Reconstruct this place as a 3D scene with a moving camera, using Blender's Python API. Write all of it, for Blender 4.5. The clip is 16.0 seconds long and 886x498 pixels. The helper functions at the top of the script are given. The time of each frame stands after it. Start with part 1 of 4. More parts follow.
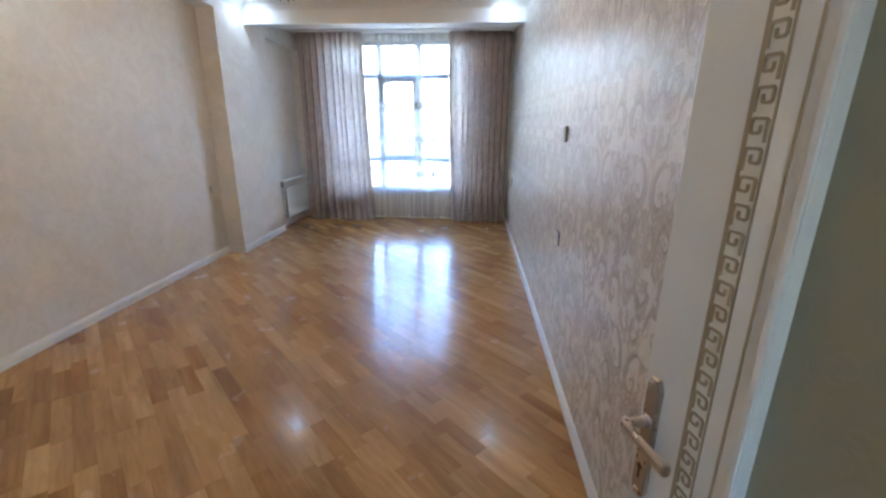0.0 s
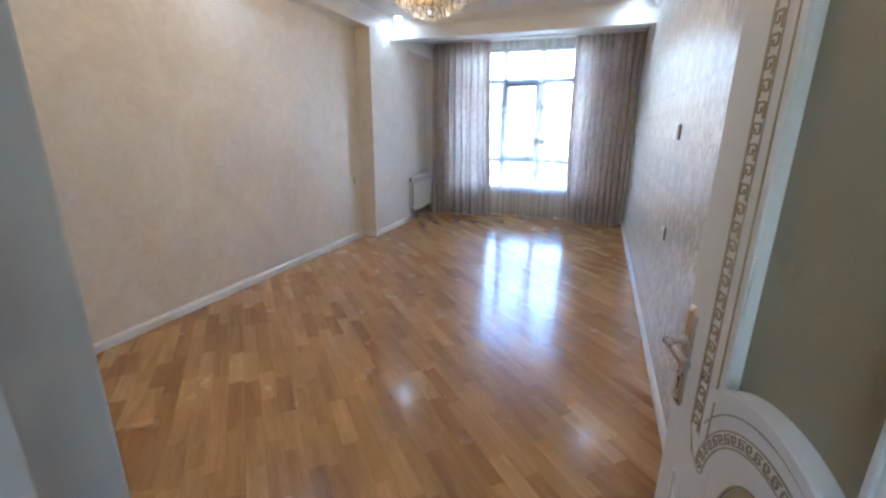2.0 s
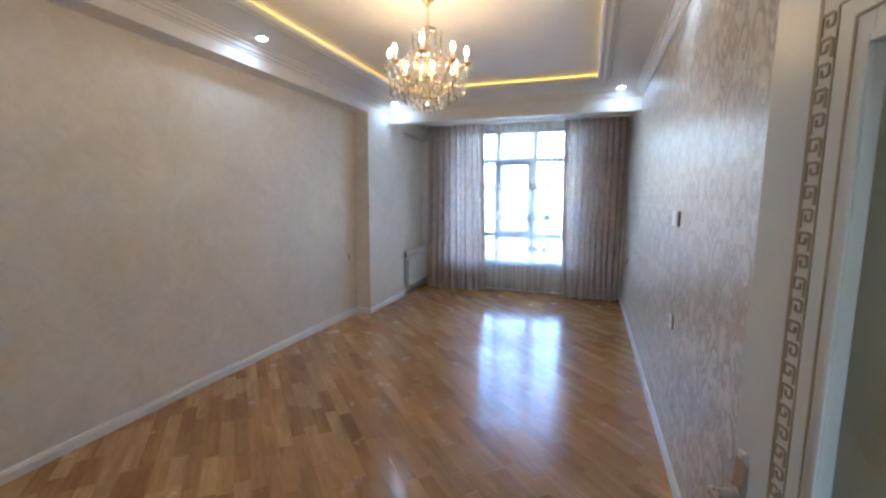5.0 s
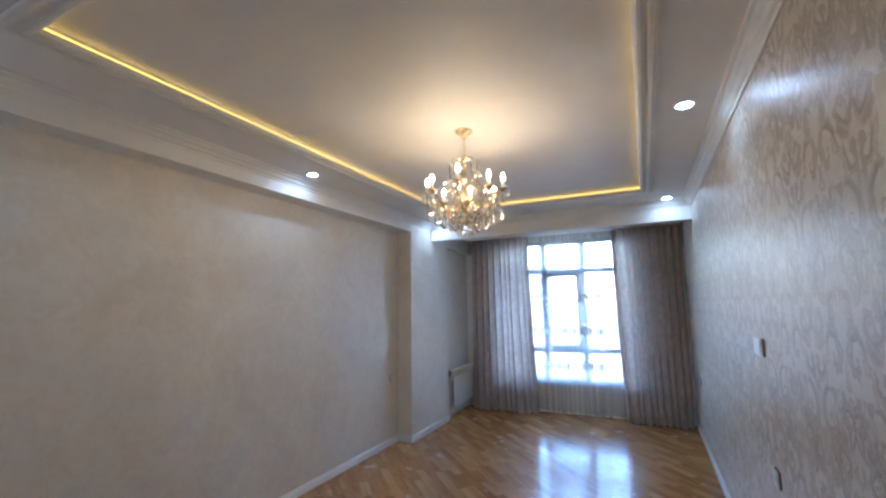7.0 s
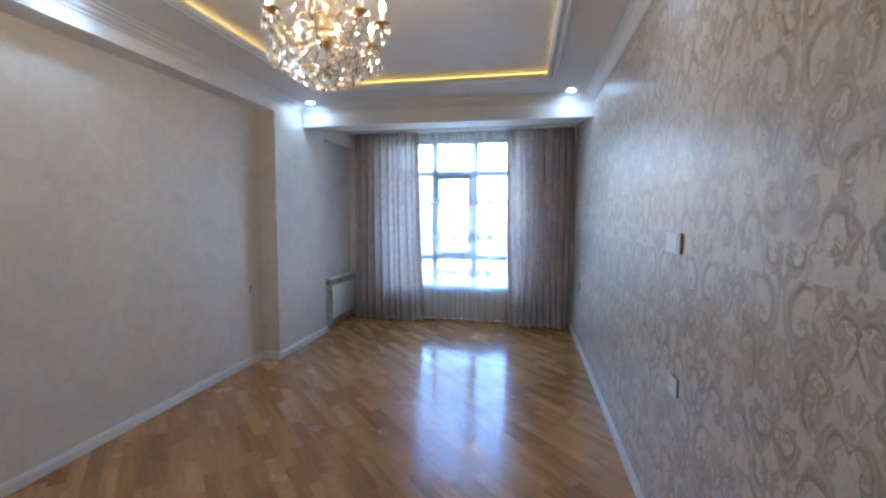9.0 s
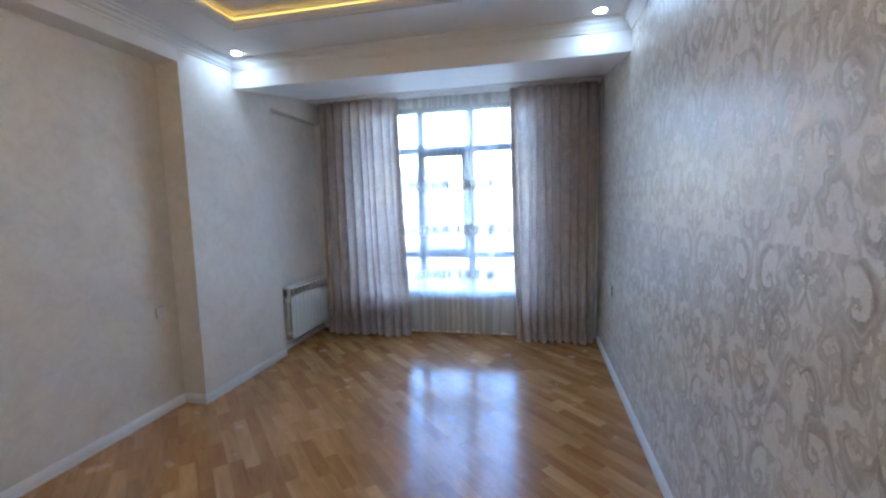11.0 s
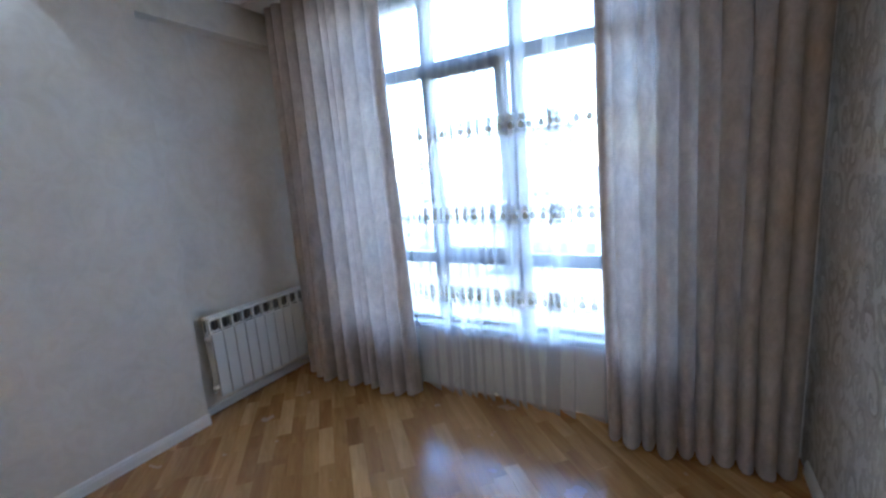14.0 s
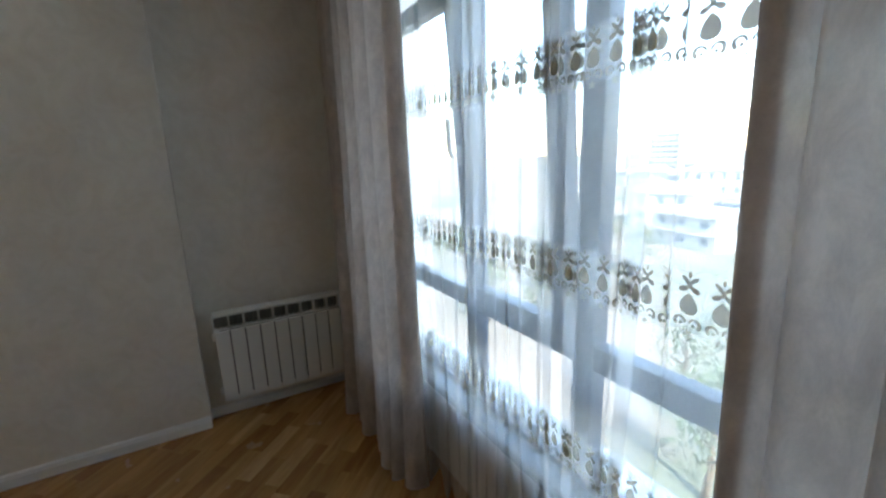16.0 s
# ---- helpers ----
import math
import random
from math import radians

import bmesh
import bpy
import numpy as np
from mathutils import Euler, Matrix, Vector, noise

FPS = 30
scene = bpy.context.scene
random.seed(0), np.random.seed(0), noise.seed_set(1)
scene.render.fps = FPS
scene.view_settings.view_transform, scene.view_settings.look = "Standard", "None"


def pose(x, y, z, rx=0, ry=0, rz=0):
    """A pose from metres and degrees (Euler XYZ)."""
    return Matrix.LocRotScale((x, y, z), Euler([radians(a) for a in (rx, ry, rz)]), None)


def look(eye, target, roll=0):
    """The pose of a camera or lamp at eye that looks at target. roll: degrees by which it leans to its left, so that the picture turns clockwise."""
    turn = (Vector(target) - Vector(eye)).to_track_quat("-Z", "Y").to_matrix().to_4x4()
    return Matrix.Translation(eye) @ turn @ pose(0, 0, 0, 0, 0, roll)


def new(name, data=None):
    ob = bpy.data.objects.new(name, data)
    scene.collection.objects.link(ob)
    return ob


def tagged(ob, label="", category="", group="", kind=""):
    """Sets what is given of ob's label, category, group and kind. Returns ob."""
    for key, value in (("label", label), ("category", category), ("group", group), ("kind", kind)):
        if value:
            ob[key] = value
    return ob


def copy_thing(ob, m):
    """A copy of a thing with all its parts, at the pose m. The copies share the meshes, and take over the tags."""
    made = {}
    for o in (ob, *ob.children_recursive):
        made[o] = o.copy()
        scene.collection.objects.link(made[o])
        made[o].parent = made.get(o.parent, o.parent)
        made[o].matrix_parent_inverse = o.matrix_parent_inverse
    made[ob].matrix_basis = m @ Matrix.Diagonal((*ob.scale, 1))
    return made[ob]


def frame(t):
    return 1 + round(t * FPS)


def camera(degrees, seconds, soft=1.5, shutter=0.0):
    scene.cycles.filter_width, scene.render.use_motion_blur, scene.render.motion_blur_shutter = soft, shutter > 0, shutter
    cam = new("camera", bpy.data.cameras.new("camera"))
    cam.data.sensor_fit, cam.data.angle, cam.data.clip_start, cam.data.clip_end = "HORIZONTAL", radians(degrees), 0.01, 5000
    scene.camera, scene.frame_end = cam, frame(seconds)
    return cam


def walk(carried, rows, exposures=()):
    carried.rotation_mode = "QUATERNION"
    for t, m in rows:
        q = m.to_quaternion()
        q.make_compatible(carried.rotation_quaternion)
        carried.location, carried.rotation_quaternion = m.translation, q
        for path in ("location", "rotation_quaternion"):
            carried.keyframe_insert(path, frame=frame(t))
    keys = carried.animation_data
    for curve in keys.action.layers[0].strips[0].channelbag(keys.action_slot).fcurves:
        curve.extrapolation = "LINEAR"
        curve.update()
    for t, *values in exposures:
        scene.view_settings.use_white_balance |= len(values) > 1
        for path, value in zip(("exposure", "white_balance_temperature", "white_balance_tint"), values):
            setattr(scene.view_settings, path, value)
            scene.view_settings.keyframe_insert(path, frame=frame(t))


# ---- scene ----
cam = camera(93.0, 16.0, soft=2.5)
PATH = [
    (0, (0.29, 0.044, 1.536), (0.155, 1.956, 0.964), 0.4),
    (0.5, (0.307, -0.137, 1.567), (-0.171, 1.718, 0.995), -0.9),
    (1, (0.309, -0.196, 1.575), (-0.227, 1.649, 1.019), 0.2),
    (1.5, (0.333, -0.29, 1.568), (-0.229, 1.551, 1.024), 0.8),
    (2, (0.387, -0.332, 1.495), (-0.268, 1.475, 0.94), 0.5),
    (2.5, (0.467, -0.339, 1.398), (-0.242, 1.394, 0.694), 0.7),
    (3, (0.516, -0.366, 1.327), (-0.254, 1.294, 0.519), 1.5),
    (3.5, (0.524, -0.366, 1.333), (-0.26, 1.277, 0.504), 1.9),
    (4, (0.432, -0.287, 1.407), (-0.299, 1.393, 0.605), 1.5),
    (4.5, (0.349, -0.235, 1.515), (-0.286, 1.586, 0.987), 0.4),
    (5, (0.321, -0.212, 1.598), (-0.332, 1.663, 1.355), 0.5),
    (7.5, (0.295, 0.09, 1.726), (-0.576, 1.869, 2.002), -0.9),
    (8, (0.218, 0.263, 1.666), (-0.331, 2.18, 1.816), 0.6),
    (8.5, (0.174, 0.446, 1.614), (-0.208, 2.406, 1.501), 0.8),
    (11, (0.157, 2.01, 1.572), (-0.275, 3.952, 1.365), -1.4),
    (11.5, (0.146, 2.399, 1.565), (-0.292, 4.335, 1.325), -1.3),
    (12, (0.21, 2.79, 1.526), (-0.274, 4.714, 1.27), -1.8),
    (12.5, (0.231, 3.177, 1.526), (-0.51, 5.011, 1.23), -2.7),
    (13, (0.199, 3.584, 1.539), (-0.55, 5.408, 1.205), -2.8),
    (13.5, (0.29, 4.048, 1.553), (-0.62, 5.797, 1.215), -4.0),
    (14, (0.269, 4.483, 1.548), (-0.707, 6.194, 1.2), -4.3),
    (14.5, (0.276, 4.941, 1.554), (-0.72, 6.637, 1.192), -4.1),
    (15, (0.314, 5.335, 1.585), (-0.946, 6.841, 1.201), -4.2),
    (15.5, (0.257, 5.765, 1.575), (-1.116, 7.161, 1.17), -0.7),
    (16, (0.243, 6.061, 1.587), (-1.451, 7.031, 1.155), -1.8),
]
walk(cam, [(t, look(eye, target, roll)) for t, eye, target, roll in PATH], [(0.0, 4.96, 5250, 12), (2.5, 5.12, 5230, 13), (3.5, 5.19, 5380, 14), (5.0, 4.69, 5180, 13), (7.5, 4.40, 4840, 12), (8.5, 4.46, 4820, 12), (11.0, 4.52, 4960, 12), (13.0, 4.58, 5030, 13), (14.0, 4.22, 5090, 13), (15.0, 3.93, 5300, 6), (16.0, 3.27, 6150, 8)])

# ---------- world, sun, large lights ----------
world = bpy.data.worlds.new("world")
scene.world = world
world.use_nodes = True
wn = world.node_tree
sky = wn.nodes.new("ShaderNodeTexSky")
sky.sky_type = "NISHITA"
sky.sun_disc = False
sky.sun_elevation = radians(44)
sky.sun_rotation = radians(104)
sky.air_density, sky.dust_density, sky.altitude = 1.3, 0.55, 50
wn.links.new(sky.outputs[0], wn.nodes["Background"].inputs[0])
wn.nodes["Background"].inputs[1].default_value = 0.15

sun = new("sun", bpy.data.lights.new("sun", "SUN"))
sun.data.energy, sun.data.angle, sun.data.color = 2.2, radians(0.5), (1, 0.95, 0.88)
sun.matrix_world = look((22, -1.5, 22), (0, 4, 0))

# ---------- materials ----------


def mat(name, color, rough=0.5, metal=0.0, **kw):
    m = bpy.data.materials.new(name)
    m.use_nodes = True
    b = m.node_tree.nodes["Principled BSDF"]
    b.inputs["Base Color"].default_value = (*color, 1)
    b.inputs["Roughness"].default_value = rough
    b.inputs["Metallic"].default_value = metal
    for k, v in kw.items():
        b.inputs[k.replace("_", " ")].default_value = v
    return m


def node(m, kind, **props):
    n = m.node_tree.nodes.new(kind)
    for k, v in props.items():
        if k == "operation":
            n.operation = v
        elif k == "blend_type":
            n.blend_type = v
        elif k == "feature":
            n.feature = v
    return n


def link(m, a, b):
    m.node_tree.links.new(a, b)


def bsdf(m):
    return m.node_tree.nodes["Principled BSDF"]


def obj_coord(m, scale=(1, 1, 1)):
    tc = node(m, "ShaderNodeTexCoord")
    mp = node(m, "ShaderNodeMapping")
    mp.inputs["Scale"].default_value = scale
    link(m, tc.outputs["Object"], mp.inputs["Vector"])
    return mp.outputs["Vector"]


def noise_tex(m, vec, scale, detail=4, rough=0.55, dist=0.0):
    n = node(m, "ShaderNodeTexNoise")
    n.inputs["Scale"].default_value = scale
    n.inputs["Detail"].default_value = detail
    n.inputs["Roughness"].default_value = rough
    n.inputs["Distortion"].default_value = dist
    link(m, vec, n.inputs["Vector"])
    return n.outputs["Fac"]


def ramp(m, fac, stops):
    r = node(m, "ShaderNodeValToRGB")
    el = r.color_ramp.elements
    while len(el) < len(stops):
        el.new(0.5)
    for e, (p, c) in zip(el, stops):
        e.position = p
        e.color = (*c, 1) if len(c) == 3 else c
    link(m, fac, r.inputs[0])
    return r.outputs[0]


def maths(m, op, a, b=None, c=None):
    n = node(m, "ShaderNodeMath", operation=op)
    for i, v in enumerate((a, b, c)):
        if v is None:
            continue
        if isinstance(v, (int, float)):
            n.inputs[i].default_value = v
        else:
            link(m, v, n.inputs[i])
    return n.outputs[0]


def mix(m, fac, a, b, blend="MIX"):
    n = node(m, "ShaderNodeMixRGB", blend_type=blend)
    for i, v in enumerate((fac, a, b)):
        if isinstance(v, (int, float)):
            n.inputs[i].default_value = v
        elif isinstance(v, tuple):
            n.inputs[i].default_value = (*v, 1)
        else:
            link(m, v, n.inputs[i])
    return n.outputs[0]


def bump(m, height, strength=0.2, distance=0.01):
    n = node(m, "ShaderNodeBump")
    n.inputs["Strength"].default_value = strength
    n.inputs["Distance"].default_value = distance
    link(m, height, n.inputs["Height"])
    link(m, n.outputs[0], bsdf(m).inputs["Normal"])


def plaster_material():
    """Cream decorative plaster with soft cloudy trowel marks."""
    m = mat("cream_plaster", (0.7, 0.62, 0.52), 0.42)
    v = obj_coord(m)
    big = noise_tex(m, v, 1.6, 5, 0.6, 1.2)
    mid = noise_tex(m, v, 7, 5, 0.6, 2.0)
    fine = noise_tex(m, v, 60, 3)
    c = ramp(m, big, [(0.3, (0.74, 0.685, 0.60)), (0.55, (0.80, 0.755, 0.685)), (0.75, (0.845, 0.805, 0.74))])
    c2 = ramp(m, mid, [(0.34, (0.93, 0.92, 0.905)), (0.6, (1.0, 1.0, 1.0))])
    link(m, mix(m, 1.0, c, c2, "MULTIPLY"), bsdf(m).inputs["Base Color"])
    rr = ramp(m, mid, [(0.3, (0.36,) * 3), (0.7, (0.52,) * 3)])
    link(m, rr, bsdf(m).inputs["Roughness"])
    bump(m, mix(m, 0.35, mid, fine), 0.07, 0.004)
    return m


def damask_material():
    """Cream wallpaper with a raised baroque pattern of curling leaves, mirrored about upright axes."""
    m = mat("damask_wallpaper", (0.7, 0.66, 0.6), 0.45)
    tc = node(m, "ShaderNodeTexCoord")
    sep = node(m, "ShaderNodeSeparateXYZ")
    link(m, tc.outputs["Object"], sep.inputs[0])
    y, z = sep.outputs[1], sep.outputs[2]
    u = maths(m, "PINGPONG", maths(m, "ADD", y, 20.07), 0.265)

    def plane(a, b, off=0.0):
        c = node(m, "ShaderNodeCombineXYZ")
        link(m, a, c.inputs[0])
        link(m, b, c.inputs[1])
        c.inputs[2].default_value = off
        return c.outputs[0]

    # the pattern is 0.53 m wide and 0.62 m high, and mirrors at both of its upright axes
    sway = maths(m, "SUBTRACT", noise_tex(m, plane(u, z), 7.0, 2), 0.5)
    fray = maths(m, "SUBTRACT", noise_tex(m, plane(u, z, 9.0), 26.0, 2), 0.5)
    pu = maths(m, "MULTIPLY_ADD", fray, 0.034, maths(m, "MULTIPLY_ADD", sway, 0.07, u))
    v = maths(m, "MULTIPLY", maths(m, "FRACT", maths(m, "MULTIPLY", maths(m, "ADD", z, 9.1), 1 / 0.62)), 0.62)
    pv = maths(m, "MULTIPLY_ADD", fray, -0.034, maths(m, "MULTIPLY_ADD", sway, -0.07, v))

    def scroll(cu, cv, size, way, turn):
        """A leaf that winds into a spiral: a stroke with a lobed edge, wide outside and thin at its eye."""
        du = maths(m, "SUBTRACT", pu, cu)
        dv = maths(m, "MULTIPLY", maths(m, "SUBTRACT", pv, cv), 0.64)
        rad = maths(m, "MULTIPLY", maths(m, "SQRT", maths(m, "ADD", maths(m, "MULTIPLY", du, du), maths(m, "MULTIPLY", dv, dv))), 1 / size)
        ang = maths(m, "MULTIPLY", maths(m, "ARCTAN2", dv, du), way / (2 * math.pi))
        wind = maths(m, "MULTIPLY_ADD", maths(m, "LOGARITHM", maths(m, "MAXIMUM", rad, 0.02), math.e), 0.46, maths(m, "ADD", ang, turn + 7.0))
        ph = maths(m, "FRACT", wind)
        lobe = maths(m, "MULTIPLY_ADD", maths(m, "SINE", maths(m, "MULTIPLY", ang, 14 * math.pi)), 0.06, 0.47)
        body = ramp(m, maths(m, "DIVIDE", ph, lobe), [(0.0, (0, 0, 0)), (0.12, (1,) * 3), (0.38, (0.8,) * 3), (0.55, (0.35,) * 3), (0.68, (0.8,) * 3), (0.90, (0.7,) * 3), (1.0, (0, 0, 0))])
        reach = ramp(m, rad, [(0.86, (1,) * 3), (1.0, (0, 0, 0))])
        return maths(m, "MULTIPLY", body, reach)

    pat = None
    for cu, cv, size, way, turn in ((0.075, 0.105, 0.076, 1, 0.1), (0.052, 0.245, 0.052, -1, 0.55), (0.098, 0.385, 0.084, 1, 0.3), (0.050, 0.525, 0.056, -1, 0.8),
                                    (0.196, 0.215, 0.072, -1, 0.2), (0.222, 0.075, 0.052, 1, 0.65), (0.206, 0.345, 0.050, 1, 0.9), (0.180, 0.505, 0.076, -1, 0.4)):
        one = scroll(cu, cv, size, way, turn)
        pat = one if pat is None else maths(m, "MAXIMUM", pat, one)
    # stems and small leaves that fill the rest
    stem = noise_tex(m, plane(maths(m, "MULTIPLY", pu, 2.2), pv, 7.0), 8.5, 2, 0.5, 1.0)
    leaf = ramp(m, stem, [(0.52, (0, 0, 0)), (0.55, (0.8,) * 3), (0.61, (0.55,) * 3), (0.66, (0.1,) * 3)])
    pat = maths(m, "MAXIMUM", pat, maths(m, "MULTIPLY", leaf, 0.9))
    wear = noise_tex(m, tc.outputs["Object"], 30, 5, 0.75)
    area = noise_tex(m, tc.outputs["Object"], 4, 3, 0.6)
    pat2 = mix(m, 1.0, pat, ramp(m, wear, [(0.36, (0.58,) * 3), (0.58, (1,) * 3)]), "MULTIPLY")
    pat2 = mix(m, 1.0, pat2, ramp(m, area, [(0.34, (0.62,) * 3), (0.58, (1,) * 3)]), "MULTIPLY")
    fine = noise_tex(m, tc.outputs["Object"], 150, 3)
    ground_c = ramp(m, fine, [(0.3, (0.60, 0.555, 0.495)), (0.7, (0.70, 0.66, 0.60))])
    ground_c = mix(m, 1.0, ground_c, ramp(m, wear, [(0.38, (0.93, 0.92, 0.90)), (0.6, (1.05, 1.05, 1.05))]), "MULTIPLY")
    col = mix(m, pat2, ground_c, (0.26, 0.20, 0.14))
    link(m, col, bsdf(m).inputs["Base Color"])
    rg = mix(m, pat2, (0.44,) * 3, (0.30,) * 3)
    link(m, rg, bsdf(m).inputs["Roughness"])
    bump(m, mix(m, 0.3, pat, fine), 0.22, 0.004)
    return m


def parquet_material():
    m = mat("oak_parquet", (0.35, 0.18, 0.07), 0.14)
    oi = node(m, "ShaderNodeObjectInfo")
    geo = node(m, "ShaderNodeNewGeometry")
    rnd = maths(m, "FRACT", maths(m, "ADD", oi.outputs["Random"], geo.outputs["Random Per Island"]))
    tc = node(m, "ShaderNodeTexCoord")
    rot = node(m, "ShaderNodeMapping")
    rot.inputs["Rotation"].default_value = (0, 0, radians(-45))
    rot.inputs["Scale"].default_value = (1, 1, 1)
    geo_pos = geo.outputs["Position"]
    link(m, geo_pos, rot.inputs["Vector"])
    st = node(m, "ShaderNodeMapping")
    st.inputs["Scale"].default_value = (13, 1.5, 1)
    link(m, rot.outputs[0], st.inputs["Vector"])
    comb = node(m, "ShaderNodeCombineXYZ")
    link(m, maths(m, "MULTIPLY", rnd, 37.0), comb.inputs[2])
    add = node(m, "ShaderNodeVectorMath", operation="ADD")
    link(m, st.outputs[0], add.inputs[0])
    link(m, comb.outputs[0], add.inputs[1])
    grain = noise_tex(m, add.outputs[0], 3.0, 5, 0.6, 0.8)
    plank = ramp(m, rnd, [(0.0, (0.365, 0.182, 0.056)), (0.12, (0.387, 0.196, 0.060)), (0.5, (0.468, 0.251, 0.083)), (0.82, (0.517, 0.289, 0.101)), (1.0, (0.594, 0.356, 0.136))])
    g = ramp(m, grain, [(0.28, (0.84, 0.80, 0.75)), (0.62, (1.04, 1.04, 1.04))])
    cloud = noise_tex(m, add.outputs[0], 0.5, 3, 0.6, 1.0)
    g = mix(m, 1.0, g, ramp(m, cloud, [(0.32, (0.74, 0.70, 0.64)), (0.62, (1.08, 1.08, 1.08))]), "MULTIPLY")
    link(m, mix(m, 1.0, plank, g, "MULTIPLY"), bsdf(m).inputs["Base Color"])
    smear = noise_tex(m, geo_pos, 5, 3)
    rr = ramp(m, smear, [(0.3, (0.20,) * 3), (0.7, (0.28,) * 3)])
    link(m, rr, bsdf(m).inputs["Roughness"])
    wave = noise_tex(m, geo_pos, 9, 2)
    bump(m, wave, 0.035, 0.01)
    bsdf(m).inputs["Coat Weight"].default_value = 0.32
    bsdf(m).inputs["Coat Roughness"].default_value = 0.115
    return m


def fabric_material(name, c1, c2, translucency, gaps=0.0):
    m = mat(name, c1, 0.75)
    tc = node(m, "ShaderNodeTexCoord")
    mp = node(m, "ShaderNodeMapping")
    mp.inputs["Scale"].default_value = (1, 1, 0.55)
    link(m, tc.outputs["Object"], mp.inputs["Vector"])
    blot = noise_tex(m, mp.outputs[0], 17, 6, 0.74, 0.35)
    weave = noise_tex(m, tc.outputs["Object"], 420, 2)
    col = ramp(m, blot, [(0.36, c1), (0.64, c2)])
    link(m, col, bsdf(m).inputs["Base Color"])
    bsdf(m).inputs["Sheen Weight"].default_value = 0.2
    bump(m, mix(m, 0.5, blot, weave), 0.15, 0.002)
    tr = node(m, "ShaderNodeBsdfTranslucent")
    link(m, mix(m, 0.5, col, (0.84, 0.73, 0.66)), tr.inputs["Color"])
    mx = node(m, "ShaderNodeMixShader")
    mx.inputs[0].default_value = translucency
    link(m, bsdf(m).outputs[0], mx.inputs[1])
    link(m, tr.outputs[0], mx.inputs[2])
    if gaps:
        tp = node(m, "ShaderNodeBsdfTransparent")
        my = node(m, "ShaderNodeMixShader")
        my.inputs[0].default_value = gaps
        link(m, mx.outputs[0], my.inputs[1])
        link(m, tp.outputs[0], my.inputs[2])
        mx = my
    link(m, mx.outputs[0], m.node_tree.nodes["Material Output"].inputs["Surface"])
    return m


def tulle_material():
    m = mat("white_tulle", (0.92, 0.90, 0.87), 0.8)
    tc = node(m, "ShaderNodeTexCoord")
    tr = node(m, "ShaderNodeBsdfTranslucent")
    tr.inputs["Color"].default_value = (0.86, 0.86, 0.87, 1)
    m1 = node(m, "ShaderNodeMixShader")
    m1.inputs[0].default_value = 0.6
    link(m, bsdf(m).outputs[0], m1.inputs[1])
    link(m, tr.outputs[0], m1.inputs[2])
    tp = node(m, "ShaderNodeBsdfTransparent")
    m2 = node(m, "ShaderNodeMixShader")
    thread = noise_tex(m, tc.outputs["Object"], 600, 1)
    dens = ramp(m, thread, [(0.3, (0.23,) * 3), (0.7, (0.35,) * 3)])
    link(m, dens, m2.inputs[0])
    link(m, tp.outputs[0], m2.inputs[1])
    link(m, m1.outputs[0], m2.inputs[2])
    link(m, m2.outputs[0], m.node_tree.nodes["Material Output"].inputs["Surface"])
    return m


def paint_material(name, color, rough=0.35, speck=0.03):
    m = mat(name, color, rough)
    v = obj_coord(m)
    n = noise_tex(m, v, 4, 4)
    lo = tuple(c * (1 - speck * 1.5) for c in color)
    link(m, ramp(m, n, [(0.3, lo), (0.7, color)]), bsdf(m).inputs["Base Color"])
    bump(m, noise_tex(m, v, 90, 3), 0.05, 0.002)
    return m


def emit(name, color, strength):
    m = mat(name, color, 0.5)
    bsdf(m).inputs["Emission Color"].default_value = (*color, 1)
    bsdf(m).inputs["Emission Strength"].default_value = strength
    return m


def metal_material(name, color, rough):
    m = mat(name, color, rough, 1.0)
    v = obj_coord(m)
    link(m, ramp(m, noise_tex(m, v, 45, 3), [(0.3, (rough * 0.8,) * 3), (0.7, (rough * 1.3,) * 3)]), bsdf(m).inputs["Roughness"])
    return m


def glass_material(name, color=(1, 1, 1), rough=0.0):
    return mat(name, color, rough, 0.0, Transmission_Weight=1.0, IOR=1.45)


M_PLASTER = plaster_material()
M_DAMASK = damask_material()
M_PARQUET = parquet_material()
M_CEIL = paint_material("ceiling_paint", (0.83, 0.815, 0.80), 0.55)
M_TRIM = paint_material("white_trim", (0.80, 0.79, 0.77), 0.35)
M_DOOR = paint_material("door_enamel", (0.68, 0.66, 0.62), 0.32, 0.04)
M_PATINA = paint_material("gold_patina", (0.37, 0.285, 0.17), 0.45, 0.25)
M_BOSS = paint_material("boss_hollow", (0.44, 0.35, 0.215), 0.45, 0.25)
M_BANDGROUND = paint_material("band_ground", (0.72, 0.68, 0.59), 0.4, 0.1)
M_PATINA_PALE = paint_material("pale_patina", (0.70, 0.635, 0.50), 0.42, 0.2)
M_DRAPE = fabric_material("taupe_drape", (0.41, 0.345, 0.300), (0.60, 0.515, 0.455), 0.34, 0.014)
M_TULLE = tulle_material()
M_THREAD = fabric_material("embroidery_thread", (0.50, 0.46, 0.38), (0.58, 0.54, 0.46), 0.24, 0.0)
M_THREAD_PALE = fabric_material("embroidery_pale", (0.62, 0.60, 0.50), (0.70, 0.68, 0.58), 0.30, 0.0)
# anthracite, with the sky's blue reflection tinted into the base colour
M_FRAME = paint_material("anthracite_frame", (0.055, 0.068, 0.10), 0.32, 0.1)
M_SILL = paint_material("grey_sill", (0.085, 0.09, 0.10), 0.25, 0.1)
M_RAD = paint_material("radiator_enamel", (0.80, 0.80, 0.78), 0.28)
M_OUTLET = paint_material("outlet_grey", (0.34, 0.34, 0.31), 0.6, 0.2)
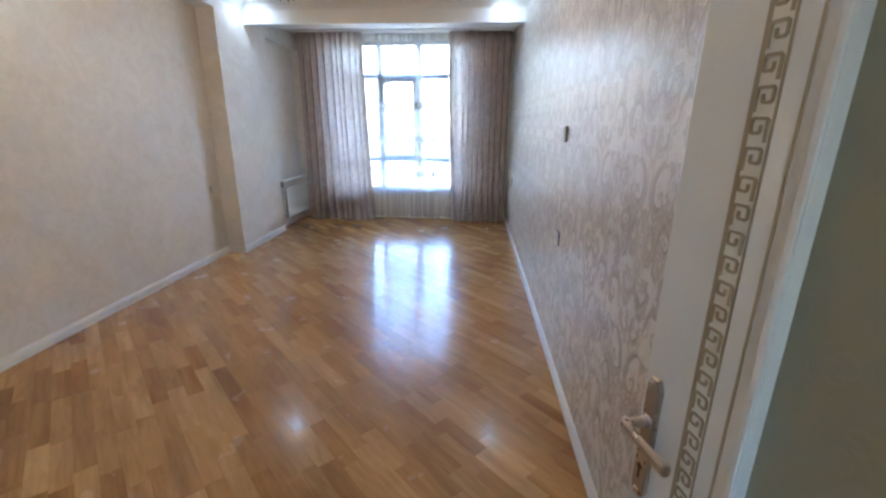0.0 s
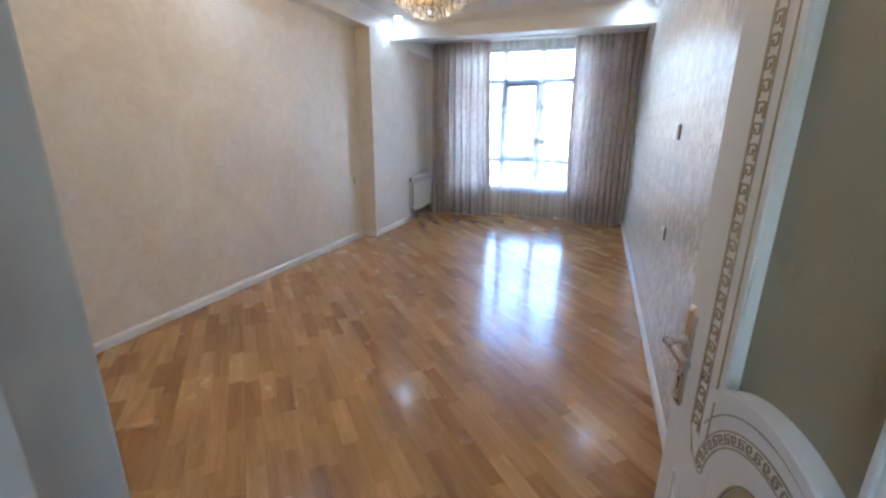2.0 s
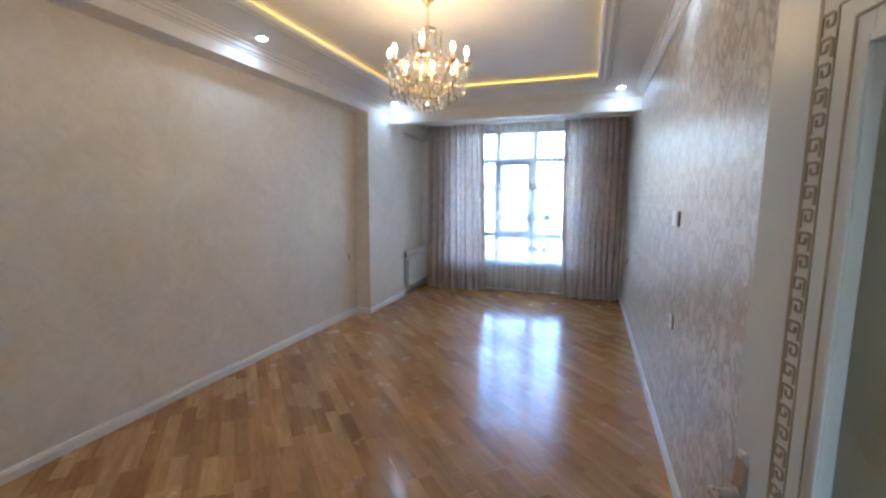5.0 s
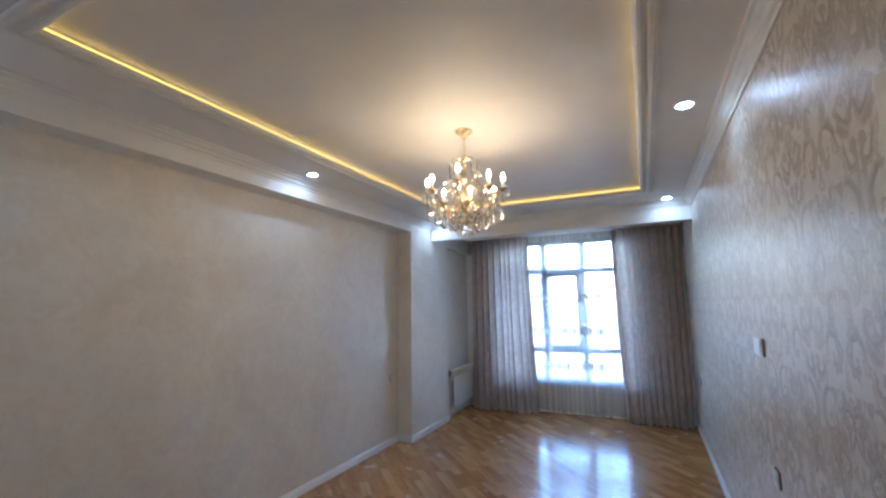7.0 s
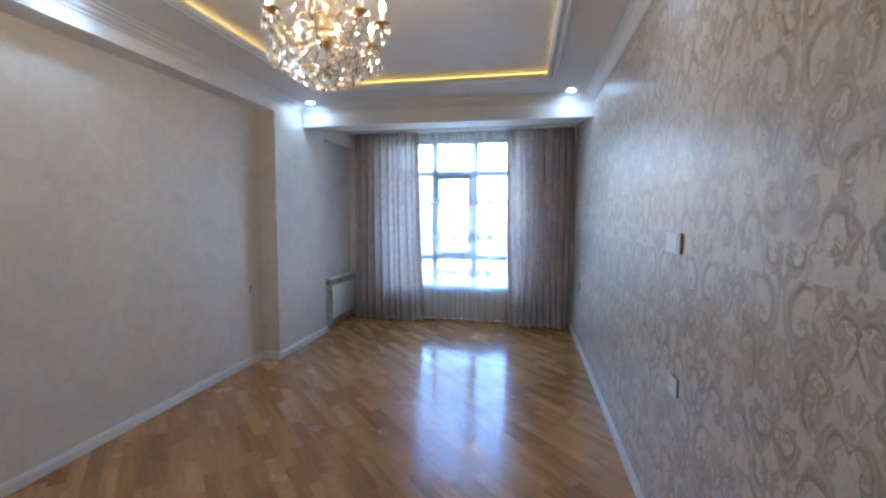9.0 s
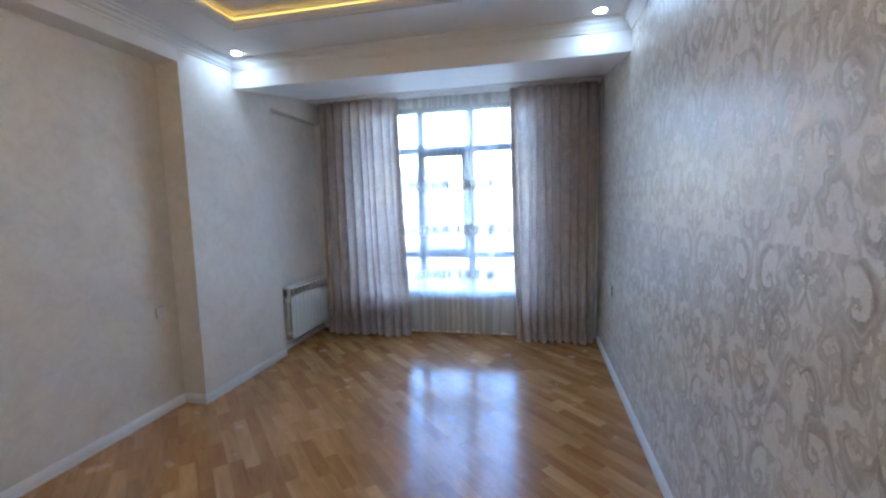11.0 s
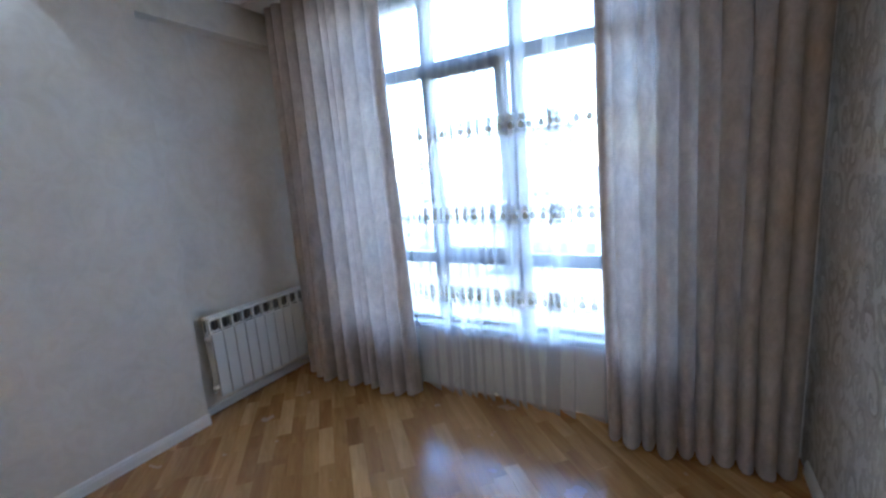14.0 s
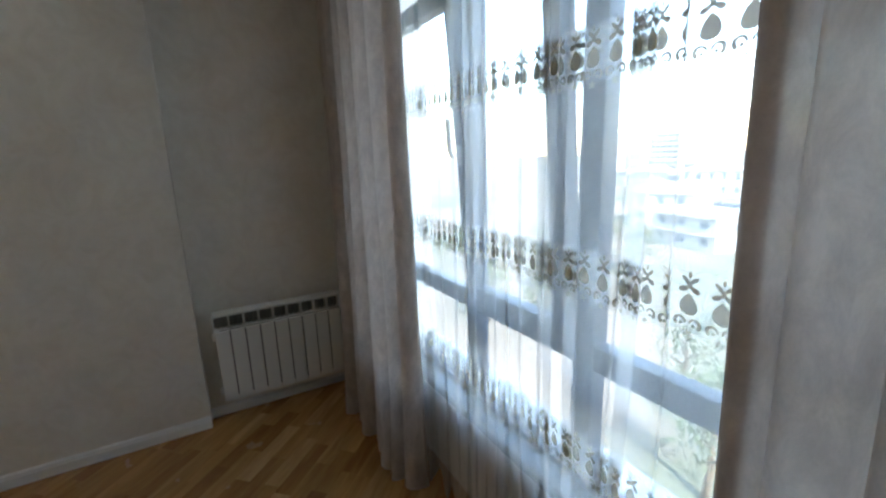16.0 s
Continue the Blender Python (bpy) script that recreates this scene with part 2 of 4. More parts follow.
# near-black for holes, the floor's underlay and the shade put inside the radiator
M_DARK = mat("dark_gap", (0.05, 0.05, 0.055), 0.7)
M_CHROME = metal_material("satin_nickel", (0.52, 0.45, 0.38), 0.30)
M_STEEL = metal_material("brushed_steel", (0.55, 0.55, 0.54), 0.38)
M_GOLD = metal_material("champagne_gold", (0.80, 0.66, 0.42), 0.22)
M_PLASTIC = paint_material("white_plastic", (0.80, 0.80, 0.79), 0.3)
M_BACKFRAME = paint_material("dark_back_frame", (0.10, 0.09, 0.08), 0.5, 0.1)
M_CRYSTAL = glass_material("crystal", (1, 1, 1), 0.02)
M_PANE = glass_material("window_pane", (1, 1, 1), 0.0)
M_FROST = mat("frosted_glass", (0.37, 0.345, 0.235), 0.34, 0.0, Transmission_Weight=0.30, IOR=1.45)
M_FROSTPRINT = mat("glass_etching", (0.39, 0.365, 0.255), 0.40, 0.0, Transmission_Weight=0.30, IOR=1.45)
M_BULB = emit("bulb_glow", (1.0, 0.66, 0.30), 12.0)
M_SPOT = emit("spot_glow", (0.80, 0.94, 1.0), 5.4)
M_LED = emit("led_glow", (1.0, 0.60, 0.09), 0.095)
M_HALL = paint_material("hall_plaster", (0.62, 0.58, 0.52), 0.5)

# ---------- mesh helpers ----------


def finish(name, bm, material, parent=None, smooth=False, outward=True):
    me = bpy.data.meshes.new(name)
    if outward:
        bmesh.ops.recalc_face_normals(bm, faces=bm.faces)
    bm.to_mesh(me)
    bm.free()
    me.materials.append(material)
    if smooth:
        for p in me.polygons:
            p.use_smooth = True
    ob = new(name, me)
    if parent is not None:
        ob.parent = parent
    return ob


def finish_parts(name, bm, material, parent, smooth=False, label=""):
    """Each separate piece of bm becomes a part of its own."""
    left_over = set(bm.verts)
    while left_over:
        todo, island = [next(iter(left_over))], set()
        while todo:
            v = todo.pop()
            if v in island:
                continue
            island.add(v)
            todo.extend(e.other_vert(v) for e in v.link_edges)
        left_over -= island
        order = sorted(island, key=lambda v: v.index)
        part = bmesh.new()
        twin = {v: part.verts.new(v.co) for v in order}
        for f_ in {f_ for v in order for f_ in v.link_faces}:
            part.faces.new([twin[v] for v in f_.verts])
        ob = finish(name, part, material, parent, smooth)
        if label:
            tagged(ob, label)
    bm.free()


def add_box(bm, x0, x1, y0, y1, z0, z1, m=None, bevel=0.0):
    r = bmesh.ops.create_cube(bm, size=1, matrix=Matrix.Translation(((x0 + x1) / 2, (y0 + y1) / 2, (z0 + z1) / 2)) @ Matrix.Diagonal((x1 - x0, y1 - y0, z1 - z0, 1)))
    vs = r["verts"]
    if bevel:
        es = list({e for v in vs for e in v.link_edges})
        rr = bmesh.ops.bevel(bm, geom=es, offset=bevel, segments=2, affect="EDGES", profile=0.6)
        vs = list({v for f_ in rr["faces"] for v in f_.verts} | {v for v in vs if v.is_valid})
    if m is not None:
        bmesh.ops.transform(bm, matrix=m, verts=vs)
    return vs


def box(name, x0, x1, y0, y1, z0, z1, material, parent=None, bevel=0.0):
    bm = bmesh.new()
    add_box(bm, x0, x1, y0, y1, z0, z1, bevel=bevel)
    return finish(name, bm, material, parent)


def lathe(bm, prof, n=20, m=None):
    """Turn a profile of (radius, z) round the z axis."""
    rings = []
    for r, z in prof:
        if r < 1e-5:
            rings.append([bm.verts.new((0, 0, z))])
        else:
            rings.append([bm.verts.new((r * math.cos(2 * math.pi * i / n), r * math.sin(2 * math.pi * i / n), z)) for i in range(n)])
    for a, b in zip(rings, rings[1:]):
        for i in range(n):
            j = (i + 1) % n
            if len(a) == 1 and len(b) == 1:
                continue
            if len(a) == 1:
                bm.faces.new((a[0], b[i], b[j]))
            elif len(b) == 1:
                bm.faces.new((a[i], a[j], b[0]))
            else:
                bm.faces.new((a[i], a[j], b[j], b[i]))
    vs = [v for r in rings for v in r]
    if m is not None:
        bmesh.ops.transform(bm, matrix=m, verts=vs)
    return vs


def tube(bm, pts, radius, n=8, taper=None):
    """A round tube along points."""
    pts = [Vector(p) for p in pts]
    rings = []
    for i, p in enumerate(pts):
        d = (pts[min(i + 1, len(pts) - 1)] - pts[max(i - 1, 0)]).normalized()
        a = d.orthogonal().normalized() if i == 0 else (prev - d * prev.dot(d)).normalized()
        prev = a
        b = d.cross(a)
        r = radius * (taper(i / (len(pts) - 1)) if taper else 1)
        rings.append([bm.verts.new(p + (a * math.cos(2 * math.pi * k / n) + b * math.sin(2 * math.pi * k / n)) * r) for k in range(n)])
    for r0, r1 in zip(rings, rings[1:]):
        for k in range(n):
            bm.faces.new((r0[k], r0[(k + 1) % n], r1[(k + 1) % n], r1[k]))
    bm.faces.new(rings[0][::-1])
    bm.faces.new(rings[-1])


def extrude_profile(name, prof, path, material, parent=None, closed=False):
    """Sweep a profile of (out, up) along a level path of (x, y, z); out is to the path's left."""
    bm = bmesh.new()
    rings = []
    n = len(path)
    for i in range(n):
        p = Vector(path[i])
        if closed:
            d0 = (p - Vector(path[i - 1])).normalized()
            d1 = (Vector(path[(i + 1) % n]) - p).normalized()
        else:
            d0 = (p - Vector(path[i - 1])).normalized() if i else (Vector(path[1]) - p).normalized()
            d1 = (Vector(path[i + 1]) - p).normalized() if i < n - 1 else d0
        l0, l1 = Vector((-d0.y, d0.x, 0)), Vector((-d1.y, d1.x, 0))
        l = (l0 + l1).normalized()
        l = l / max(0.3, l.dot(l0))
        rings.append([bm.verts.new(p + l * o + Vector((0, 0, u))) for o, u in prof])
    k = len(prof)
    pairs = list(zip(rings, rings[1:])) + ([(rings[-1], rings[0])] if closed else [])
    for a, b in pairs:
        for j in range(k):
            bm.faces.new((a[j], b[j], b[(j + 1) % k], a[(j + 1) % k]))
    if not closed:
        bm.faces.new(rings[0])
        bm.faces.new(rings[-1][::-1])
    return finish(name, bm, material, parent)


def structure(ob, label, category):
    return tagged(ob, label, category, kind="structure")


# ---------- plan ----------
XR = 0.835          # wallpapered wall
XL = -2.690          # plastered wall
XP = -2.485         # pillar and beam face
XN = -2.59          # wall behind the radiator
YD = -0.055         # wall with the door, room side
YP0, YP1 = 4.813, 5.945   # pillar
YB = 5.40           # face of the window beam
YW = 6.99           # window wall
ZC = 2.88           # lower ceiling
ZT = 2.940          # ceiling inside the tray
ZB = 2.645          # under the window beam
WX0, WX1, WZ0, WZ1 = -2.03, 0.22, 0.47, 2.735   # window opening
DX0, DX1, DZ = -0.172, 0.86, 2.08                # door opening

# ---------- large structure ----------
sub = structure(box("floor", XL - 0.3, XR + 0.3, -0.26, YW + 0.3, -0.16, -0.006, M_DARK), "screed under the oak parquet floor of the room", "floor")
hall_floor = structure(box("floor_hall", -1.6, 2.0, -2.6, -0.262, -0.16, 0.0, paint_material("hall_tile", (0.5, 0.46, 0.4), 0.3)), "plain pale floor of the hall outside the door", "floor")

structure(box("wall_right", XR, XR + 0.25, -0.26, YW + 0.3, -0.1, 3.2, M_DAMASK), "cream damask wallpaper with raised baroque scrolls", "wall")
structure(box("wall_left", XL - 0.25, XL, -0.26, YP0, -0.1, 3.2, M_PLASTER), "cream decorative plaster wall with cloudy trowel marks", "wall")
structure(box("pillar", XL - 0.25, XP, YP0, YP1, -0.1, 3.2, M_PLASTER), "cream plastered pillar standing out of the wall", "pillar")
structure(box("wall_niche", XN - 0.38, XN, YP1, YW + 0.3, -0.1, 3.2, M_PLASTER), "plastered recess wall behind the radiator", "wall")
structure(box("beam_left", XL, XP, YD, YP0, 2.70, 3.2, M_CEIL), "white boxed beam above the plastered wall", "beam")
structure(box("beam_niche", XN, XP, YP1, YW, 2.605, 3.2, M_PLASTER), "small plastered beam over the radiator recess", "beam")


def window_wall():
    bm = bmesh.new()
    y0, y1 = YW, YW + 0.30
    add_box(bm, XN, WX0, y0, y1, -0.1, 3.2)
    add_box(bm, WX1, XR, y0, y1, -0.1, 3.2)
    add_box(bm, WX0, WX1, y0, y1, -0.1, WZ0)
    add_box(bm, WX0, WX1, y0, y1, WZ1, 3.2)
    return finish("wall_window", bm, M_PLASTER)


structure(window_wall(), "plastered wall around the large window", "wall")


def door_wall():
    bm = bmesh.new()
    y0, y1 = -0.26, YD
    add_box(bm, XL, DX0 - 0.03, y0, y1, -0.1, 3.2)
    add_box(bm, DX0 - 0.03, XR, y0, y1, DZ + 0.03, 3.2)
    return finish("wall_door", bm, M_PLASTER)


structure(door_wall(), "cream plastered wall with the doorway", "wall")


def beam_window():
    """Beam whose underside rises towards the window."""
    bm = bmesh.new()
    sec = [(YB, ZB), (6.66, 2.838), (YW, 2.838), (YW, 3.2), (YB, 3.2)]
    a = [bm.verts.new((XP, y, z)) for y, z in sec]
    b = [bm.verts.new((XR, y, z)) for y, z in sec]
    n = len(sec)
    for i in range(n):
        bm.faces.new((a[i], a[(i + 1) % n], b[(i + 1) % n], b[i]))
    bm.faces.new(a)
    bm.faces.new(b[::-1])
    return finish("beam_window", bm, M_CEIL)


structure(beam_window(), "white boxed beam with a rising underside before the window", "beam")

# ceiling with a sunk tray
TX0, TX1, TY0, TY1 = -1.942, 0.357, 0.668, 4.757


def ceiling():
    bm = bmesh.new()
    z0, z1 = ZC, 3.2
    add_box(bm, XP, TX0, YD, YB, z0, z1)
    add_box(bm, TX1, XR, YD, YB, z0, z1)
    add_box(bm, TX0, TX1, YD, TY0, z0, z1)
    add_box(bm, TX0, TX1, TY1, YB, z0, z1)
    add_box(bm, TX0, TX1, TY0, TY1, ZT, z1)
    return finish("ceiling", bm, M_CEIL)


structure(ceiling(), "white plasterboard ceiling with a sunk rectangular tray", "ceiling")

TRAY_TRIM = [(-0.030, 0.018), (-0.030, -0.008), (-0.022, -0.014), (-0.010, -0.022), (0.004, -0.022), (0.010, -0.012), (0.030, -0.010), (0.040, -0.020), (0.058, -0.020), (0.066, -0.012), (0.074, -0.012), (0.082, -0.004), (0.082, 0.002)]
trim = extrude_profile("trim_tray", TRAY_TRIM, [(TX0, TY0, ZC), (TX0, TY1, ZC), (TX1, TY1, ZC), (TX1, TY0, ZC)], M_TRIM, closed=True)
structure(trim, "white stepped moulding around the ceiling tray", "moulding")
CROWN = [(0.0, 0.0), (0.0, -0.085), (-0.010, -0.085), (-0.014, -0.070), (-0.028, -0.060), (-0.040, -0.040), (-0.058, -0.030), (-0.064, -0.016), (-0.082, -0.012), (-0.085, 0.0)]
crown = extrude_profile("trim_crown", CROWN, [(XP, YD, ZC), (XP, YB, ZC), (XR, YB, ZC), (XR, YD, ZC)], M_TRIM, closed=True)
structure(crown, "white crown moulding between walls and ceiling", "moulding")


def led_strip():
    bm = bmesh.new()
    z0, z1, d = ZC + 0.029, ZC + 0.041, 0.004
    add_box(bm, TX0, TX0 + d, TY0, TY1, z0, z1)
    add_box(bm, TX1 - d, TX1, TY0, TY1, z0, z1)
    add_box(bm, TX0 + d, TX1 - d, TY1 - d, TY1, z0, z1)
    add_box(bm, TX0 + d, TX1 - d, TY0, TY0 + d, z0, z1)
    return finish("led_strip", bm, M_LED)


tagged(led_strip(), "glowing yellow light strip around the ceiling tray", "light strip")

# baseboards
BASE = [(0.0, 0.0), (-0.016, 0.0), (-0.016, 0.050), (-0.012, 0.056), (-0.012, 0.064), (-0.006, 0.072), (0.0, 0.074)]
bl = extrude_profile("baseboard_left", BASE, [(DX0 - 0.105, YD, 0), (XL, YD, 0), (XL, YP0, 0), (XP, YP0, 0), (XP, YP1, 0)][1:], M_TRIM)
structure(bl, "white moulded baseboard along the plaster and pillar", "baseboard")
br = extrude_profile("baseboard_right", BASE, [(XR, 6.86, 0), (XR, YD + 0.01, 0)], M_TRIM)
structure(br, "white moulded baseboard under the wallpaper", "baseboard")
bn = extrude_profile("baseboard_niche", [(0.0, 0.0), (-0.012, 0.0), (-0.012, 0.05), (0.0, 0.06)], [(XN, YP1 + 0.002, 0), (XN, YW, 0)], M_TRIM)
structure(bn, "low white baseboard in the radiator recess", "baseboard")

# hall behind the camera
structure(box("wall_hall_left", -1.85, -1.6, -2.6, -0.262, -0.1, 2.9, M_HALL), "plain hall wall", "wall")
structure(box("wall_hall_right", 2.0, 2.25, -2.6, -0.262, -0.1, 2.9, M_HALL), "plain hall wall", "wall")


def hall_end():
    bm = bmesh.new()
    add_box(bm, -1.85, 0.05, -2.85, -2.6, -0.1, 2.9)
    add_box(bm, 0.65, 2.25, -2.85, -2.6, -0.1, 2.9)
    add_box(bm, 0.05, 0.65, -2.85, -2.6, -0.1, 1.2)
    add_box(bm, 0.05, 0.65, -2.85, -2.6, 2.05, 2.9)
    return finish("wall_hall_end", bm, M_HALL)


structure(hall_end(), "plain hall wall with a window opening", "wall")
structure(box("wall_hall_front", XR + 0.25, 2.25, -0.262, -0.06, -0.1, 2.9, M_HALL), "plain hall wall", "wall")
structure(box("ceiling_hall", -1.85, 2.25, -2.85, -0.262, 2.8, 2.95, M_CEIL), "plain hall ceiling", "ceiling")

# ---------- door frame ----------


def door_frame():
    bm = bmesh.new()
    # left jamb with a rebate, head, right jamb
    add_box(bm, DX0 - 0.03, DX0, -0.135, -0.045, 0, DZ + 0.03, bevel=0.003)
    add_box(bm, DX0 - 0.03, DX0 + 0.014, -0.262, -0.135, 0, DZ + 0.03, bevel=0.003)
    add_box(bm, DX0, DX1, -0.26, -0.045, DZ, DZ + 0.03)
    # casings
    for y0, y1 in ((-0.055, -0.040), (-0.275, -0.260)):
        add_box(bm, DX0 - 0.095, DX0 - 0.005, y0, y1, 0, DZ + 0.09, bevel=0.004)
        add_box(bm, DX0 - 0.005, XR, y0, y1, DZ + 0.005, DZ + 0.09, bevel=0.004)
    return finish("door_frame", bm, M_DOOR)


frame_ob = structure(door_frame(), "white enamelled door frame with a rebate", "door frame")


def strike_plate():
    """Plate with a latch hole and a bolt hole, let into the jamb."""
    bm = bmesh.new()
    x0, x1 = DX0 - 0.001, DX0 + 0.0018
    ya, yb = -0.119, -0.093
    zs = [(0.832, 0.858), (0.914, 0.965), (1.005, 1.044)]
    for z0, z1 in zs:
        add_box(bm, x0, x1, ya, yb, z0, z1)
    for z0, z1 in ((0.858, 0.914), (0.965, 1.005)):
        add_box(bm, x0, x1, ya, ya + 0.007, z0, z1)
        add_box(bm, x0, x1, yb - 0.006, yb, z0, z1)
    add_box(bm, x0, x1, yb, yb + 0.012, 0.955, 1.012)
    plate = finish("strike_plate", bm, M_STEEL)
    bm = bmesh.new()
    add_box(bm, DX0 - 0.0005, DX0 + 0.0006, ya + 0.007, yb - 0.006, 0.858, 0.914)
    add_box(bm, DX0 - 0.0005, DX0 + 0.0006, ya + 0.007, yb - 0.006, 0.965, 1.005)
    finish_parts("hole", bm, M_DARK, plate)
    bm = bmesh.new()
    for z in (0.94, 1.03):
        lathe(bm, [(0.0, 0.0010), (0.003, 0.0008), (0.0036, 0.0)], 10, Matrix.Translation((x1, (ya + yb) / 2, z)) @ Matrix.Rotation(radians(90), 4, "Y"))
    finish_parts("screw", bm, M_STEEL, plate)
    return plate


tagged(strike_plate(), "brushed steel strike plate with two holes on the jamb", "strike plate")

# ---------- door leaf ----------
DOOR = pose(0.79, -0.03, 0, 0, 0, 90 + 11)    # x runs from hinge to free edge, y is out of the far face
DU0, DU1, DH = -0.085, 0.822, 2.055
CU = 0.4345      # middle of the ornament
GW = 0.160       # half width of the glass
GZ0, GZ1 = 0.74, 1.815
R_GLASS = 0.300
BU, BZ = 0.444, 0.692        # middle of the carved boss


def ring_strip(bm, r0, r1, a0, a1, y0, y1, cu, cz, n=40):
    """A raised band that follows an arc on the leaf."""
    prev = None
    for i in range(n + 1):
        a = a0 + (a1 - a0) * i / n
        c, s = math.cos(a), math.sin(a)
        q = [bm.verts.new((cu + r * c, y, cz + r * s)) for r, y in ((r0, y0), (r0, y1), (r1, y1), (r1, y0))]
        if prev:
            for k in range(4):
                bm.faces.new((prev[k], q[k], q[(k + 1) % 4], prev[(k + 1) % 4]))
        else:
            bm.faces.new(q)
        prev = q
    bm.faces.new(prev[::-1])


def ribbon(bm, pts, w, h):
    """A raised stroke of width w along points (u, z), with mitred corners."""
    n = len(pts)
    rows = []
    for i, (u, z) in enumerate(pts):
        d0 = Vector((u - pts[i - 1][0], z - pts[i - 1][1])).normalized() if i else None
        d1 = Vector((pts[i + 1][0] - u, pts[i + 1][1] - z)).normalized() if i < n - 1 else None
        d0, d1 = d0 or d1, d1 or d0
        k = Vector((-d0.y - d1.y, d0.x + d1.x)).normalized()
        k = k * (w / 2) / max(0.3, k.dot(Vector((-d0.y, d0.x))))
        rows.append([bm.verts.new(p) for p in ((u - k.x, 0, z - k.y), (u - k.x, h, z - k.y), (u + k.x, h, z + k.y), (u + k.x, 0, z + k.y))])
    for a, b in zip(rows, rows[1:]):
        for q in range(4):
            bm.faces.new((a[q], b[q], b[(q + 1) % 4], a[(q + 1) % 4]))
    bm.faces.new(rows[0])
    bm.faces.new(rows[-1][::-1])


def oval_line(bm, ru, rz, w, h, cu, cz, n=64):
    """A thin raised line round an oval."""
    ring = [[bm.verts.new((cu + (ru + o) * math.cos(a), y, cz + (rz + o) * math.sin(a))) for o, y in ((-w, 0), (-w, h), (w, h), (w, 0))] for a in [2 * math.pi * i / n for i in range(n)]]
    for i in range(n):
        a, b = ring[i], ring[(i + 1) % n]
        for k in range(4):
            bm.faces.new((a[k], b[k], b[(k + 1) % 4], a[(k + 1) % 4]))


def door_leaf():
    """White door with a glazed upper panel over an arch and a round carved boss. The camera's side is +y."""
    root = new("door")
    root.matrix_world = DOOR
    # body: stiles, top rail and a lower part whose top edge is arched
    bm = bmesh.new()
    add_box(bm, CU + GW, DU1, -0.042, 0, 0.008, DH, bevel=0.003)
    add_box(bm, DU0, CU - GW, -0.042, 0, 0.008, DH, bevel=0.003)
    add_box(bm, CU - GW, CU + GW, -0.042, 0, GZ1, DH)
    n = 24
    top = []
    for i in range(n + 1):
        u = CU - GW + 2 * GW * i / n
        top.append((u, GZ0 + math.sqrt(R_GLASS ** 2 - (u - CU) ** 2)))
    for (u0, z0), (u1, z1) in zip(top, top[1:]):
        vs = [bm.verts.new(p) for p in ((u0, 0, 0.008), (u1, 0, 0.008), (u1, 0, z1), (u0, 0, z0), (u0, -0.042, 0.008), (u1, -0.042, 0.008), (u1, -0.042, z1), (u0, -0.042, z0))]
        for f_ in ((0, 1, 2, 3), (7, 6, 5, 4), (3, 2, 6, 7)):
            bm.faces.new([vs[k] for k in f_])
    finish("leaf", bm, M_DOOR, root)
    # frosted pane
    bm = bmesh.new()
    add_box(bm, CU - GW - 0.004, CU + GW + 0.004, -0.026, -0.020, 0.98, GZ1 + 0.004)
    tagged(finish("glass_pane", bm, M_FROST, root), "greenish frosted glass pane")
    # etched floral sprigs on the pane
    bm = bmesh.new()
    rnd = random.Random(5)
    for k in range(7):
        cu, cz = CU + rnd.uniform(-0.11, 0.11), 1.12 + 0.035 * k + rnd.uniform(-0.02, 0.02)
        ring_strip(bm, 0.012, 0.016, 0.3, 5.2, -0.0202, -0.0194, cu, cz, 14)
        ring_strip(bm, 0.030, 0.033, 0.4 + k, 2.2 + k, -0.0202, -0.0194, cu, cz, 10)
    finish_parts("glass_etching", bm, M_FROSTPRINT, root, False, "pale etched scroll on the glass")
    # bead around the glass
    bm = bmesh.new()
    w, b1 = 0.012, 0.006
    add_box(bm, CU + GW, CU + GW + w, 0, b1, 1.0, GZ1 + w, bevel=0.002)
    add_box(bm, CU - GW - w, CU - GW, 0, b1, 1.0, GZ1 + w, bevel=0.002)
    add_box(bm, CU - GW, CU + GW, 0, b1, GZ1, GZ1 + w, bevel=0.002)
    ah = math.acos((GW + 0.012) / R_GLASS)
    for rr0, rr1, hh in ((R_GLASS - 0.040, R_GLASS - 0.026, 0.007), (R_GLASS - 0.026, R_GLASS - 0.006, 0.016), (R_GLASS - 0.006, R_GLASS + 0.001, 0.010)):
        ring_strip(bm, rr0, rr1, ah - 0.06, math.pi - ah + 0.06, 0, hh, CU, GZ0)
    finish("glazing_bead", bm, M_DOOR, root)
    # thin painted lines
    bm = bmesh.new()
    lw, lh = 0.0022, 0.0016
    L = 0.195
    for s in (-1, 1):
        u = CU + s * L
        add_box(bm, u - lw, u + lw, 0, lh, 0.845, 1.862)
        for u2, w2 in ((CU + s * 0.268, 0.0038), (CU + s * 0.230, 0.0016)):
            add_box(bm, u2 - w2, u2 + w2, 0, lh, 0.83, 1.928 if w2 > 0.002 else 1.892)
    add_box(bm, CU - L, CU + L, 0, lh, 1.860, 1.8644)
    add_box(bm, CU - 0.268, CU + 0.268, 0, lh, 1.9242, 1.9318)
    add_box(bm, CU - 0.230, CU + 0.230, 0, lh, 1.8904, 1.8936)
    for r in (0.190, 0.222, 0.252):
        a = 0.13 if r < 0.24 else 0.55
        ring_strip(bm, r - 0.0015, r + 0.0015, a, math.pi - a, 0, lh, CU, GZ0)
    for s in (-1, 1):
        ribbon(bm, [(CU + s * 0.185, 0.764), (CU + s * 0.200, 0.752), (CU + s * 0.244, 0.775), (CU + s * 0.268, 0.832)], 0.003, lh)
    oval_line(bm, 0.108, 0.181, 0.0022, 0.004, BU, BZ)
